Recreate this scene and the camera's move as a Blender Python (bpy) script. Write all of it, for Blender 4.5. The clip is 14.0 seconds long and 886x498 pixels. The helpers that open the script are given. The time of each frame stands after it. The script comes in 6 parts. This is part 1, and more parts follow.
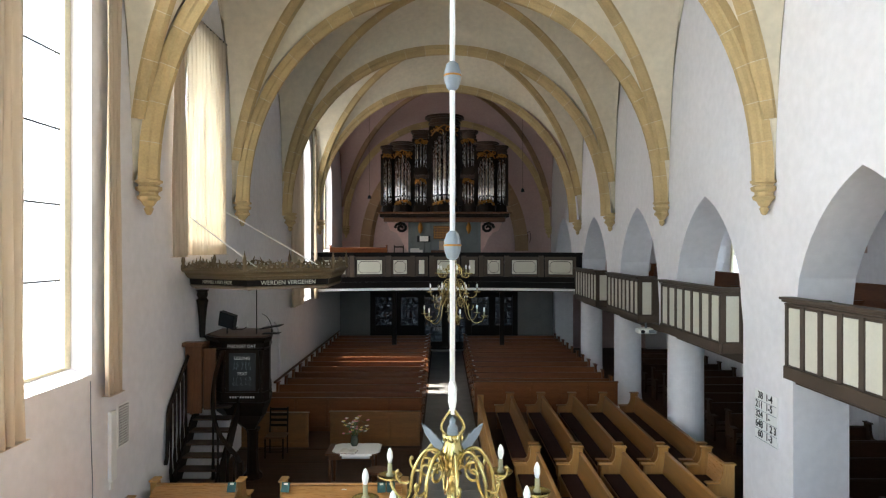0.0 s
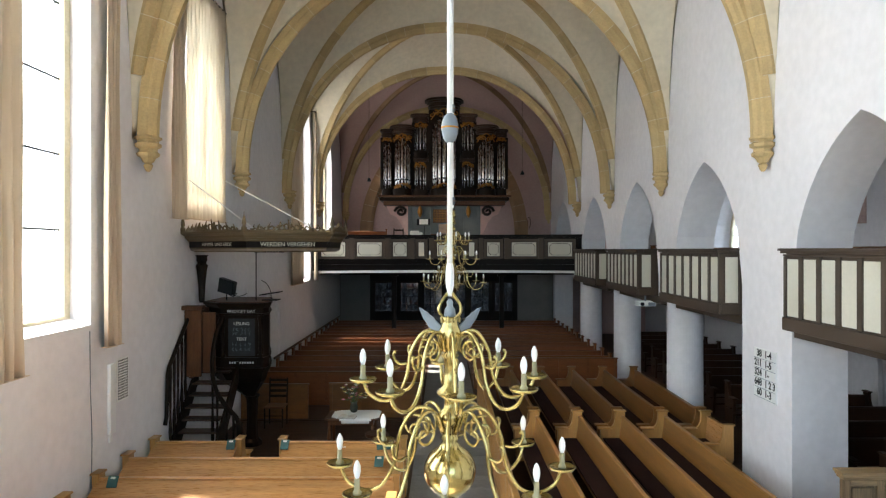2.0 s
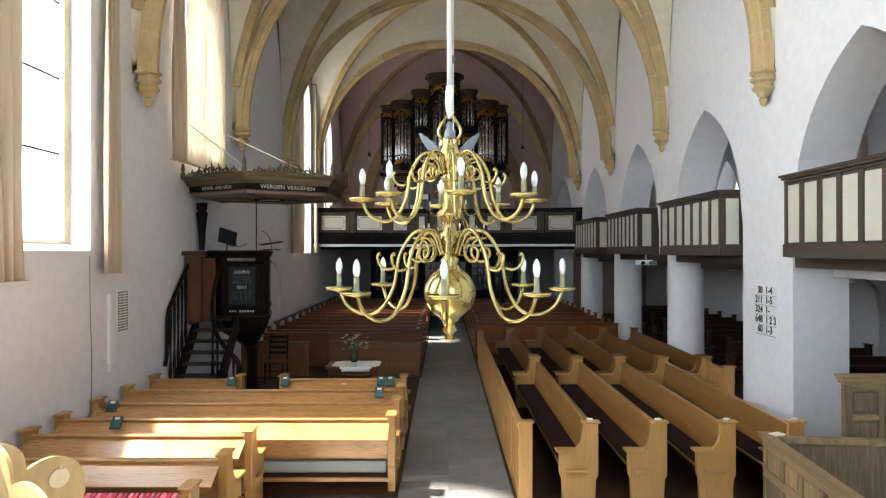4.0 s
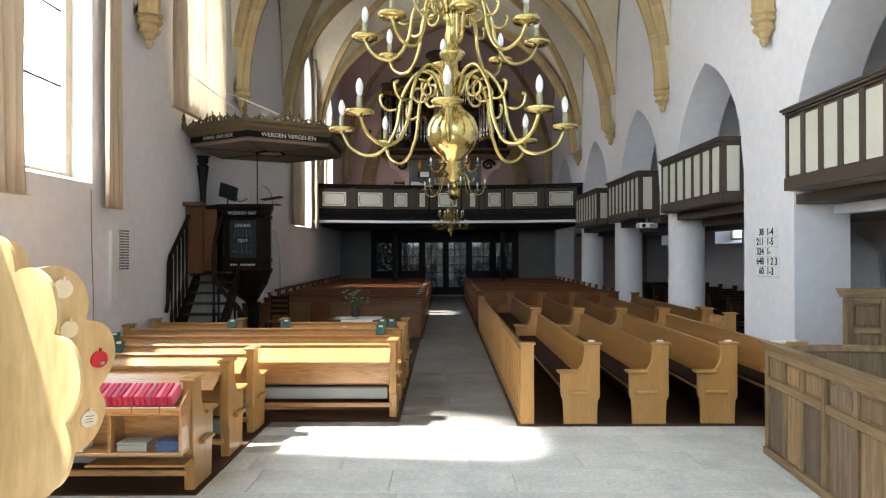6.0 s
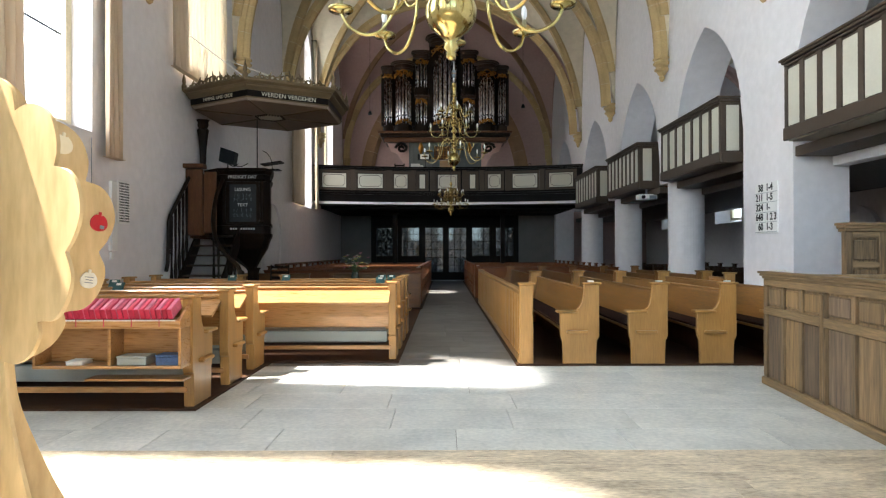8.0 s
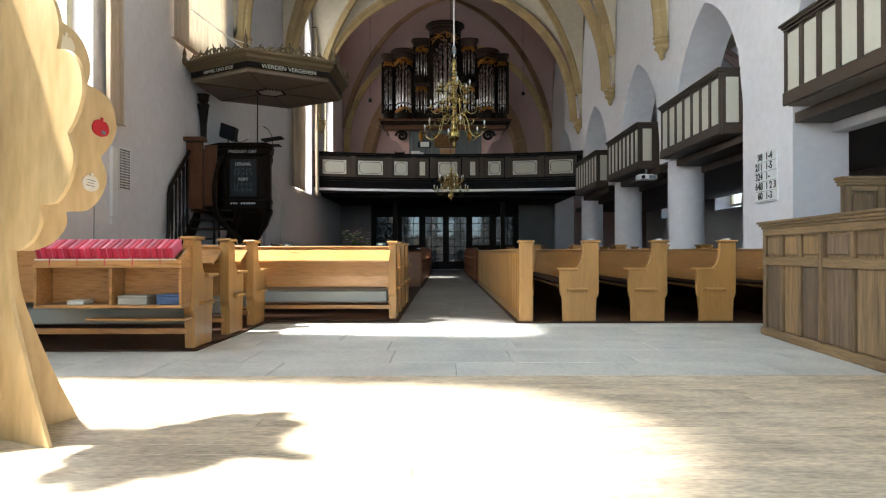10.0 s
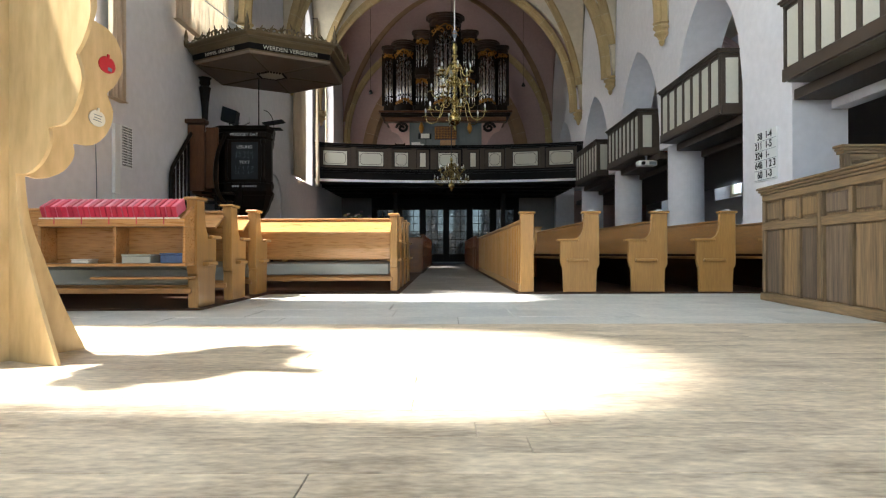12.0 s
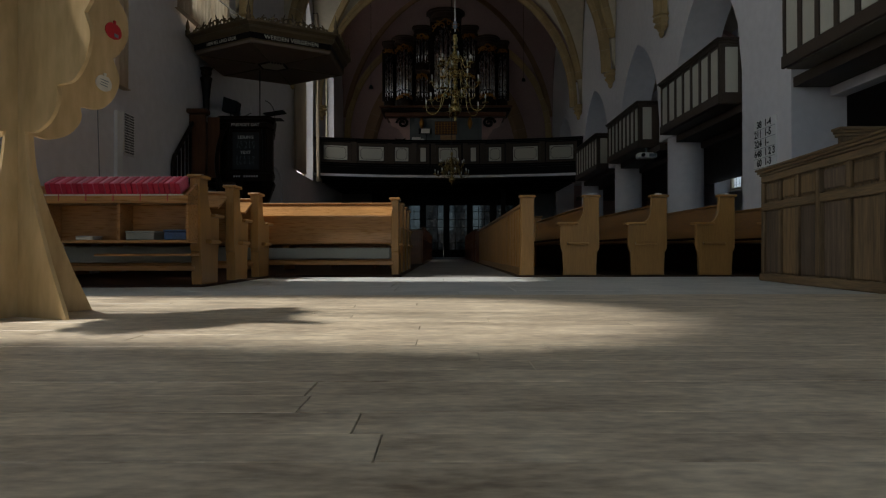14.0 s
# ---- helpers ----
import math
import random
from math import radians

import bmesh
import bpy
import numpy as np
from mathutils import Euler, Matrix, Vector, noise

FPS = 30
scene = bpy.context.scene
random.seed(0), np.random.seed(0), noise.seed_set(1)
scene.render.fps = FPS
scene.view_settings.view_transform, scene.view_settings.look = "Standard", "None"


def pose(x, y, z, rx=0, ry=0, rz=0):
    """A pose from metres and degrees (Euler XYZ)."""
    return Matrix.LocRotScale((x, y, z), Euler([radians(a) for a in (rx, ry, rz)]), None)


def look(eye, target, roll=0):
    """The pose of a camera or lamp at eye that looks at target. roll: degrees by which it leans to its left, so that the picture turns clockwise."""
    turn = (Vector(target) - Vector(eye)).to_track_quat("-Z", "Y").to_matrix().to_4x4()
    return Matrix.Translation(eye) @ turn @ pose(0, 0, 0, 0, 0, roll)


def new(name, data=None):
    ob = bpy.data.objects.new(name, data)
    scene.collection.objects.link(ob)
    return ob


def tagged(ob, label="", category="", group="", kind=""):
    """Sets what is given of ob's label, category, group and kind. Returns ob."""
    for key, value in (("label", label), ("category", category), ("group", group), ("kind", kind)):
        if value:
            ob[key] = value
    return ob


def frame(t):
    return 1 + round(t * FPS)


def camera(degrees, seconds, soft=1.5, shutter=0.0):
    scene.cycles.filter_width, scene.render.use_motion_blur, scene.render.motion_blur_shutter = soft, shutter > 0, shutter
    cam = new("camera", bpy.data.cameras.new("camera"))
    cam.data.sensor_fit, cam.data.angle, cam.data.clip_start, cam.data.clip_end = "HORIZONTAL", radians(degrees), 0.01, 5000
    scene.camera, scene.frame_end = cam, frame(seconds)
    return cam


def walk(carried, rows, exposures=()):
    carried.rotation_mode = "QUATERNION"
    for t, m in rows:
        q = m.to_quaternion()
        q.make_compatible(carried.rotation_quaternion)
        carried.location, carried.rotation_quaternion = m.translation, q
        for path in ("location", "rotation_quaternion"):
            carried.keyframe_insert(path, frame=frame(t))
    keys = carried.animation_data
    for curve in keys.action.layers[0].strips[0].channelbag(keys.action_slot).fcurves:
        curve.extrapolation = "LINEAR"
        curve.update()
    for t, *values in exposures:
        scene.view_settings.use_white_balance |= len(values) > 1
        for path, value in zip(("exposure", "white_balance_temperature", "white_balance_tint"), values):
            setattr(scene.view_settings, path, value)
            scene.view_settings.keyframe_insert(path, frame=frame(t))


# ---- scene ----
# Camera: a straight descent from vault height down to the floor of the nave
cam = camera(70.0, 14.0, soft=1.2)
METRES, EYE, TILT, LEAN, TURN = 4.4, 4.69, 0.0, 0.0, 0.0
EXP = 2.45
ROWS = [
    (0.0, 0.0, 0.0, 0.0, 0.0, 0.0, -0.0),
    (0.5, 0.0014, -0.0009, -0.0182, -0.01, 0.0, 0.01),
    (1.0, 0.0018, -0.0015, -0.0528, 0.0, 0.02, 0.02),
    (1.5, 0.0021, -0.0018, -0.0953, 0.0, 0.03, 0.02),
    (2.0, 0.0036, -0.0021, -0.1553, 0.01, 0.04, 0.02),
    (2.5, 0.0044, -0.0017, -0.2117, 0.02, 0.05, 0.0),
    (5.0, 0.0045, 0.0018, -0.4993, 0.08, 0.22, 0.1),
    (5.5, 0.0029, 0.0014, -0.5472, 0.08, 0.23, 0.1),
    (6.0, 0.001, 0.001, -0.6019, 0.08, 0.25, 0.13),
    (6.5, 0.0003, -0.0, -0.6471, 0.08, 0.25, 0.11),
    (7.0, 0.0009, -0.0001, -0.692, 0.09, 0.27, 0.11),
    (7.5, 0.0023, -0.0008, -0.7254, 0.1, 0.27, 0.11),
    (8.0, 0.0028, -0.0009, -0.7629, 0.1, 0.28, 0.11),
    (10.5, 0.0029, -0.0063, -0.899, 0.11, 0.29, 0.08),
    (11.0, 0.0026, -0.0087, -0.9214, 0.11, 0.3, 0.09),
    (11.5, 0.0014, -0.0108, -0.9385, 0.12, 0.3, 0.1),
    (12.0, -0.0001, -0.0126, -0.9541, 0.12, 0.3, 0.12),
    (12.5, -0.0012, -0.0152, -0.9639, 0.12, 0.29, 0.12),
    (13.0, -0.002, -0.0179, -0.9741, 0.13, 0.28, 0.11),
    (13.5, -0.003, -0.0195, -0.9835, 0.11, 0.26, 0.11),
    (14.0, -0.0027, -0.0225, -0.9979, 0.12, 0.27, 0.12),
]
EXPOSURES = [(0.0, EXP - 0.05), (5.0, EXP), (8.0, EXP - 0.05), (10.5, EXP - 0.25), (12.4, EXP - 0.25), (12.7, EXP - 0.55), (13.0, EXP - 0.9), (13.25, EXP - 1.32), (13.5, EXP - 1.8), (13.75, EXP - 2.3), (14.0, EXP - 2.85)]
walk(cam, [(t, pose(0, 0, EYE, TILT, LEAN, TURN) @ pose(METRES * x, METRES * y, METRES * z, 90 + pitch, roll, yaw)) for t, x, y, z, yaw, pitch, roll in ROWS], EXPOSURES)

# ---- world, sun and window light ----
SUN_DIR = Vector((1.0, -0.09, -1.64)).normalized()
world = bpy.data.worlds.new("sky")
world.use_nodes = True
scene.world = world
wn = world.node_tree.nodes
sky = wn.new("ShaderNodeTexSky")
sky.sky_type, sky.sun_disc = "NISHITA", False
sky.sun_elevation = math.asin(-SUN_DIR.z)
sky.sun_rotation = math.atan2(-SUN_DIR.x, -SUN_DIR.y)
world.node_tree.links.new(sky.outputs[0], wn["Background"].inputs[0])
wn["Background"].inputs[1].default_value = 0.13
sun = new("sun", bpy.data.lights.new("sun", "SUN"))
sun.data.energy, sun.data.angle, sun.data.color = 5.0, radians(2.6), (1.0, 0.95, 0.87)
sun.matrix_world = look((0, 0, 0), SUN_DIR)


def window_light(eye, target, w, h, watts, color=(0.70, 0.86, 1.0)):
    lamp = new("window_daylight", bpy.data.lights.new("window_daylight", "AREA"))
    lamp.data.shape, lamp.data.size, lamp.data.size_y = "RECTANGLE", w, h
    lamp.data.energy, lamp.data.color = watts, color
    lamp.matrix_world = look(eye, target)
    return lamp


# ---- builders ----
def fresh():
    return bmesh.new()


def part(name, bm, material, parent=None, label="", smooth=False):
    me = bpy.data.meshes.new(name)
    bmesh.ops.recalc_face_normals(bm, faces=bm.faces)
    bm.to_mesh(me)
    bm.free()
    for m in material if isinstance(material, (list, tuple)) else [material]:
        me.materials.append(m)
    if smooth:
        me.polygons.foreach_set("use_smooth", [True] * len(me.polygons))
    ob = new(name, me)
    ob.parent = parent
    if label:
        ob["label"] = label
    return ob


def thing(name, at, label, category, group="", rz=0):
    ob = new(name)
    ob.empty_display_size = 0.1
    ob.matrix_basis = pose(*at, 0, 0, rz)
    return tagged(ob, label, category, group)


def box(bm, a, b, bevel=0.0):
    c = [(x, y, z) for x in (a[0], b[0]) for y in (a[1], b[1]) for z in (a[2], b[2])]
    v = [bm.verts.new(p) for p in c]
    fs = [bm.faces.new([v[i] for i in q]) for q in ((0, 1, 3, 2), (4, 6, 7, 5), (0, 4, 5, 1), (2, 3, 7, 6), (0, 2, 6, 4), (1, 5, 7, 3))]
    if bevel:
        bmesh.ops.bevel(bm, geom=list({e for f in fs for e in f.edges}), offset=bevel, segments=1, affect="EDGES")
    return bm


def boxed(a, b, bevel=0.0):
    return box(fresh(), a, b, bevel)


def prism(bm, pts, axis, lo, hi, bevel=0.0):
    """pts: outline in the two other axes, in order."""
    def at(p, d):
        return {"x": (d, p[0], p[1]), "y": (p[0], d, p[1]), "z": (p[0], p[1], d)}[axis]
    a, b = [bm.verts.new(at(p, lo)) for p in pts], [bm.verts.new(at(p, hi)) for p in pts]
    n = len(pts)
    fs = [bm.faces.new(a), bm.faces.new(b[::-1])]
    for i in range(n):
        bm.faces.new((a[i], b[i], b[(i + 1) % n], a[(i + 1) % n]))
    if bevel:
        bmesh.ops.bevel(bm, geom=list({e for f in fs for e in f.edges}), offset=bevel, segments=1, affect="EDGES")
    return bm


def lathe(bm, prof, n=20, at=(0, 0, 0), turn=0.0):
    """prof: (radius, z) pairs from bottom to top."""
    rings = []
    for r, z in prof:
        rings.append([bm.verts.new((at[0] + r * math.cos(turn + 2 * math.pi * i / n), at[1] + r * math.sin(turn + 2 * math.pi * i / n), at[2] + z)) for i in range(n)])
    for a, b in zip(rings, rings[1:]):
        for i in range(n):
            bm.faces.new((a[i], a[(i + 1) % n], b[(i + 1) % n], b[i]))
    bm.faces.new(rings[0][::-1])
    bm.faces.new(rings[-1])
    return bm


def tube(bm, pts, r, n=8):
    """A round bar along pts; r: one radius or one for each point."""
    pts = [Vector(p) for p in pts]
    rs = r if isinstance(r, (list, tuple)) else [r] * len(pts)
    rings, side = [], None
    for i, p in enumerate(pts):
        t = (pts[min(i + 1, len(pts) - 1)] - pts[max(i - 1, 0)]).normalized()
        if side is None:
            side = t.orthogonal().normalized()
        side = (side - t * side.dot(t)).normalized()
        up = t.cross(side)
        rings.append([bm.verts.new(p + rs[i] * (side * math.cos(2 * math.pi * k / n) + up * math.sin(2 * math.pi * k / n))) for k in range(n)])
    for a, b in zip(rings, rings[1:]):
        for k in range(n):
            bm.faces.new((a[k], a[(k + 1) % n], b[(k + 1) % n], b[k]))
    bm.faces.new(rings[0][::-1])
    bm.faces.new(rings[-1])
    return bm


def curve_pts(ctrl, n=8):
    """A smooth line through the control points (Catmull-Rom)."""
    c = [Vector(p) for p in ctrl]
    c = [c[0] * 2 - c[1]] + c + [c[-1] * 2 - c[-2]]
    out = []
    for i in range(1, len(c) - 2):
        for k in range(n):
            t = k / n
            out.append(0.5 * (2 * c[i] + (c[i + 1] - c[i - 1]) * t + (2 * c[i - 1] - 5 * c[i] + 4 * c[i + 1] - c[i + 2]) * t * t + (3 * c[i] - c[i - 1] - 3 * c[i + 1] + c[i + 2]) * t ** 3))
    return out + [c[-2]]


def sweep(bm, pts, side, prof):
    """A rib of separate stones along pts, with a thin mortar core. side: constant level vector; prof: (sideways, inwards)."""
    side = Vector(side)
    steps = []
    for i, p in enumerate(pts):
        steps.append((Vector(p), (Vector(pts[min(i + 1, len(pts) - 1)]) - Vector(pts[max(i - 1, 0)])).normalized()))
    # the inward side stays the same all along, downwards at the crown
    sgn = 1 if side.cross(steps[len(steps) // 2][1]).z < 0 else -1
    fixed = [(p, t, side.cross(t) * sgn) for p, t in steps]

    def run(a, b, cut, scale, mi):
        rings = []
        for i in range(a, b + 1):
            p, t, n = fixed[i]
            if i == a:
                p = p + t * cut
            if i == b:
                p = p - t * cut
            rings.append([bm.verts.new(p + side * (s * scale) + n * (d * scale)) for s, d in prof])
        k = len(prof)
        fs = []
        for r0, r1 in zip(rings, rings[1:]):
            for j in range(k):
                fs.append(bm.faces.new((r0[j], r0[(j + 1) % k], r1[(j + 1) % k], r1[j])))
        fs += [bm.faces.new(rings[0][::-1]), bm.faces.new(rings[-1])]
        for f in fs:
            f.material_index = mi
    step = 2
    for a in range(0, len(pts) - 1, step):
        run(a, min(a + step, len(pts) - 1), 0.004, 1.0, 0)
    run(0, len(pts) - 1, 0.0, 0.97, 1)
    return bm


def words(text, size, material, parent, m, label="", depth=0.002, align="CENTER", bold=0.0):
    cu = bpy.data.curves.new("lettering", "FONT")
    cu.offset = bold
    cu.body, cu.size, cu.extrude, cu.align_x, cu.align_y = text, size, depth, align, "CENTER"
    tmp = bpy.data.objects.new("lettering", cu)
    scene.collection.objects.link(tmp)
    me = bpy.data.meshes.new_from_object(tmp.evaluated_get(bpy.context.evaluated_depsgraph_get()))
    bpy.data.objects.remove(tmp)
    me.materials.clear()
    me.materials.append(material)
    ob = new("lettering", me)
    ob.parent, ob.matrix_basis = parent, m
    if label:
        ob["label"] = label
    return ob


# ---- materials ----
def material(name, base, rough=0.6, metal=0.0, var=0.2, scale=2.0, fine=40.0, bump=0.15, stretch=(1, 1, 1), tint=None, rand=0.0, coat=0.0, island=False, dist=0.01, spec=0.5):
    """Two scales of variation between base * (1 - var) and base * (1 + var / 2), relief from the fine one. tint: a second colour in the broad patches."""
    m = bpy.data.materials.new(name)
    m.use_nodes = True
    nt = m.node_tree
    n, l = nt.nodes, nt.links
    bsdf = n["Principled BSDF"]
    tc = n.new("ShaderNodeTexCoord")
    info = n.new("ShaderNodeObjectInfo")
    off = n.new("ShaderNodeVectorMath")
    off.operation = "SCALE"
    comb = n.new("ShaderNodeCombineXYZ")
    for i in range(3):
        l.new(info.outputs["Random"], comb.inputs[i])
    l.new(comb.outputs[0], off.inputs[0])
    off.inputs["Scale"].default_value = 37.0
    add = n.new("ShaderNodeVectorMath")
    l.new(tc.outputs["Object"], add.inputs[0])
    l.new(off.outputs[0], add.inputs[1])
    mp = n.new("ShaderNodeMapping")
    mp.inputs["Scale"].default_value = stretch
    l.new(add.outputs[0], mp.inputs["Vector"])
    big, small = n.new("ShaderNodeTexNoise"), n.new("ShaderNodeTexNoise")
    for t, s, d in ((big, scale, 4), (small, fine, 6)):
        t.inputs["Scale"].default_value, t.inputs["Detail"].default_value = s, d
        l.new(mp.outputs[0], t.inputs["Vector"])
    ramp = n.new("ShaderNodeValToRGB")
    lo = [c * (1 - var) for c in base]
    hi = [min(1, c * (1 + var * 0.5)) for c in (tint or base)]
    ramp.color_ramp.elements[0].position, ramp.color_ramp.elements[1].position = 0.3, 0.7
    ramp.color_ramp.elements[0].color, ramp.color_ramp.elements[1].color = (*lo, 1), (*hi, 1)
    mix = n.new("ShaderNodeMath")
    mix.operation = "MULTIPLY_ADD"
    l.new(small.outputs["Fac"], mix.inputs[0])
    mix.inputs[1].default_value = 0.5
    half = n.new("ShaderNodeMath")
    half.operation = "MULTIPLY"
    half.inputs[1].default_value = 0.5
    l.new(big.outputs["Fac"], half.inputs[0])
    l.new(half.outputs[0], mix.inputs[2])
    l.new(mix.outputs[0], ramp.inputs[0])
    color = ramp.outputs[0]
    if rand:
        hsv = n.new("ShaderNodeHueSaturation")
        rng = n.new("ShaderNodeMapRange")
        if island:
            geo = n.new("ShaderNodeNewGeometry")
            l.new(geo.outputs["Random Per Island"], rng.inputs[0])
        else:
            l.new(info.outputs["Random"], rng.inputs[0])
        rng.inputs[3].default_value, rng.inputs[4].default_value = 1 - rand, 1 + rand
        l.new(rng.outputs[0], hsv.inputs["Value"])
        l.new(color, hsv.inputs["Color"])
        color = hsv.outputs[0]
    l.new(color, bsdf.inputs["Base Color"])
    rr = n.new("ShaderNodeMapRange")
    l.new(small.outputs["Fac"], rr.inputs[0])
    rr.inputs[3].default_value, rr.inputs[4].default_value = max(0.02, rough - 0.12), min(1, rough + 0.12)
    l.new(rr.outputs[0], bsdf.inputs["Roughness"])
    bsdf.inputs["Specular IOR Level"].default_value = spec
    bsdf.inputs["Metallic"].default_value = metal
    bsdf.inputs["Coat Weight"].default_value = coat
    if bump:
        bp = n.new("ShaderNodeBump")
        bp.inputs["Strength"].default_value, bp.inputs["Distance"].default_value = bump, dist
        l.new(mix.outputs[0], bp.inputs["Height"])
        l.new(bp.outputs[0], bsdf.inputs["Normal"])
    return m


PLASTER = material("white_limewash", (0.77, 0.75, 0.765), 0.9, var=0.11, scale=0.45, fine=7, bump=0.35, dist=0.03)
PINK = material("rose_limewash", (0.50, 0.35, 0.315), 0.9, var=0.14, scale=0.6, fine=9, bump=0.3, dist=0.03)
VAULT = material("vault_limewash", (0.68, 0.61, 0.47), 0.9, var=0.16, scale=0.5, fine=7, bump=0.3, dist=0.03)
RIB = material("ochre_sandstone", (0.50, 0.365, 0.175), 0.85, var=0.22, scale=2.5, fine=30, rand=0.13, island=True, bump=0.3)
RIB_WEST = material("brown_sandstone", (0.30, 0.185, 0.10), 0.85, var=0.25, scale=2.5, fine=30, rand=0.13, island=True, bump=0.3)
MORTAR = material("lime_mortar", (0.62, 0.55, 0.42), 0.95, bump=0.1)
STONE = material("grey_sandstone_slab", (0.52, 0.56, 0.57), 0.42, var=0.30, scale=2.2, fine=26, rand=0.07, tint=(0.62, 0.62, 0.59), bump=0.2)
# darker slab stone whose colour also carries the shade between the pew ends
AISLE = material("shade_toned_aisle_slab", (0.185, 0.18, 0.17), 0.5, var=0.35, scale=2.2, fine=26, rand=0.12, tint=(0.22, 0.215, 0.205), bump=0.2)
JOINT = material("slab_joint", (0.22, 0.21, 0.195), 0.95)
PLANK = material("worn_pine_plank", (0.43, 0.325, 0.225), 0.42, var=0.5, scale=2.2, fine=16, stretch=(1.3, 3.2, 3.2), tint=(0.68, 0.59, 0.45), rand=0.07, bump=0.25)
PEW = material("honey_pew_wood", (0.46, 0.23, 0.078), 0.30, var=0.42, scale=1.0, fine=9, stretch=(0.8, 9, 9), rand=0.1, coat=0.15, bump=0.08)
PEW_END = material("honey_pew_end_grain", (0.43, 0.225, 0.066), 0.38, var=0.26, scale=1.0, fine=9, stretch=(9, 9, 0.8), rand=0.08, coat=0.15, bump=0.08)
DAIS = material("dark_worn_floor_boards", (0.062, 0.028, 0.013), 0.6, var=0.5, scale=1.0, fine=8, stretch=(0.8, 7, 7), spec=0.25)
PEW_OLD = material("brown_pew_wood", (0.19, 0.066, 0.022), 0.35, var=0.35, scale=1.0, fine=9, stretch=(0.8, 9, 9), rand=0.12, bump=0.08, spec=0.25)
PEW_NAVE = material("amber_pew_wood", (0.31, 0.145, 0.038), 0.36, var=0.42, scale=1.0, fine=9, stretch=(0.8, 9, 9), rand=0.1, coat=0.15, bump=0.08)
# browner copies of the pew wood: light's falloff down the nave, as colour
PEW_MID = material("dimmed_honey_pew_wood", (0.19, 0.08, 0.02), 0.36, var=0.42, scale=1.0, fine=9, stretch=(0.8, 9, 9), rand=0.1, coat=0.1, bump=0.08)
PEW_MID_END = material("dimmed_honey_pew_end", (0.23, 0.10, 0.026), 0.38, var=0.26, scale=1.0, fine=9, stretch=(9, 9, 0.8), rand=0.08, coat=0.1, bump=0.08)
# near black: holds the shade under the gallery, not a stain
PEW_DIM = material("shade_dark_pew_wood", (0.045, 0.018, 0.008), 0.45, var=0.35, scale=1.0, fine=9, stretch=(0.8, 9, 9), rand=0.15, bump=0.08, spec=0.2)
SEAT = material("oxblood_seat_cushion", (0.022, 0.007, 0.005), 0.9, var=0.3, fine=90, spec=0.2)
GREY_PAD = material("grey_green_seat_pad", (0.33, 0.34, 0.30), 0.9, var=0.15, fine=120)
OAK = material("weathered_oak", (0.20, 0.13, 0.065), 0.6, var=0.7, scale=2.6, fine=8, stretch=(9, 9, 0.7), rand=0.3, bump=0.25)
OAK_GREY = material("greyed_oak", (0.155, 0.105, 0.065), 0.65, var=0.75, scale=2.6, fine=8, stretch=(9, 9, 0.7), rand=0.25, bump=0.25)
OAK_GOLD = material("golden_oak", (0.29, 0.18, 0.08), 0.55, var=0.7, scale=2.6, fine=8, stretch=(9, 9, 0.7), rand=0.15, bump=0.25)
OAK_RAIL = material("weathered_oak_rail", (0.23, 0.15, 0.072), 0.6, var=0.6, scale=1.2, fine=10, stretch=(0.7, 9, 9), rand=0.1, bump=0.2)
DARK = material("dark_stained_oak", (0.019, 0.011, 0.007), 0.42, var=0.4, scale=2, fine=14, stretch=(6, 6, 1), spec=0.08)
BROWN = material("brown_varnished_door_wood", (0.12, 0.05, 0.022), 0.4, var=0.35, scale=2, fine=12, stretch=(7, 7, 1), spec=0.2)
TAUPE = material("taupe_parapet_paint", (0.072, 0.052, 0.038), 0.5, var=0.15, scale=2, fine=25, bump=0.06, spec=0.2)
CREAM = material("cream_panel_paint", (0.56, 0.54, 0.45), 0.55, var=0.08, scale=2, fine=25, bump=0.05)
BLACKISH = material("black_brown_loft_paint", (0.009, 0.006, 0.005), 0.42, var=0.3, scale=2, fine=25, spec=0.08)
OLIVE = material("olive_brown_canopy_paint", (0.125, 0.09, 0.048), 0.5, var=0.25, scale=3, fine=25, spec=0.2)
GOLD = material("gilding", (0.42, 0.19, 0.04), 0.42, metal=0.9, var=0.25, scale=8, fine=60)
BRASS = material("polished_brass", (0.52, 0.42, 0.17), 0.17, metal=1.0, var=0.3, scale=6, fine=50, bump=0.03)
TIN = material("organ_pipe_tin", (0.74, 0.74, 0.75), 0.26, metal=1.0, var=0.06, scale=4, fine=30, stretch=(1, 1, 0.3), bump=0.0)
IRON = material("blackened_iron", (0.03, 0.03, 0.032), 0.5, metal=0.6)
WHITE = material("white_paint", (0.80, 0.80, 0.78), 0.45, var=0.05, bump=0.03)
GREY = material("slate_grey_paint", (0.19, 0.22, 0.25), 0.45, var=0.1, bump=0.03)
WINSTONE = material("pale_window_sandstone", (0.66, 0.58, 0.40), 0.85, var=0.2, scale=2.5, fine=30, bump=0.3)
CURTAIN_NET = material("thin_beige_curtain_cloth", (0.62, 0.51, 0.38), 0.95, var=0.1, scale=2, fine=160, bump=0.08)
CURTAIN = material("beige_curtain_cloth", (0.58, 0.46, 0.33), 0.95, var=0.1, scale=2, fine=160, bump=0.08)
PLY = material("birch_plywood", (0.66, 0.45, 0.20), 0.45, var=0.34, scale=1.1, fine=8, stretch=(2.5, 2.5, 0.7), tint=(0.64, 0.47, 0.25), bump=0.05)
SLATE = material("chalkboard_slate", (0.035, 0.038, 0.04), 0.7, var=0.35, scale=6, spec=0.2)
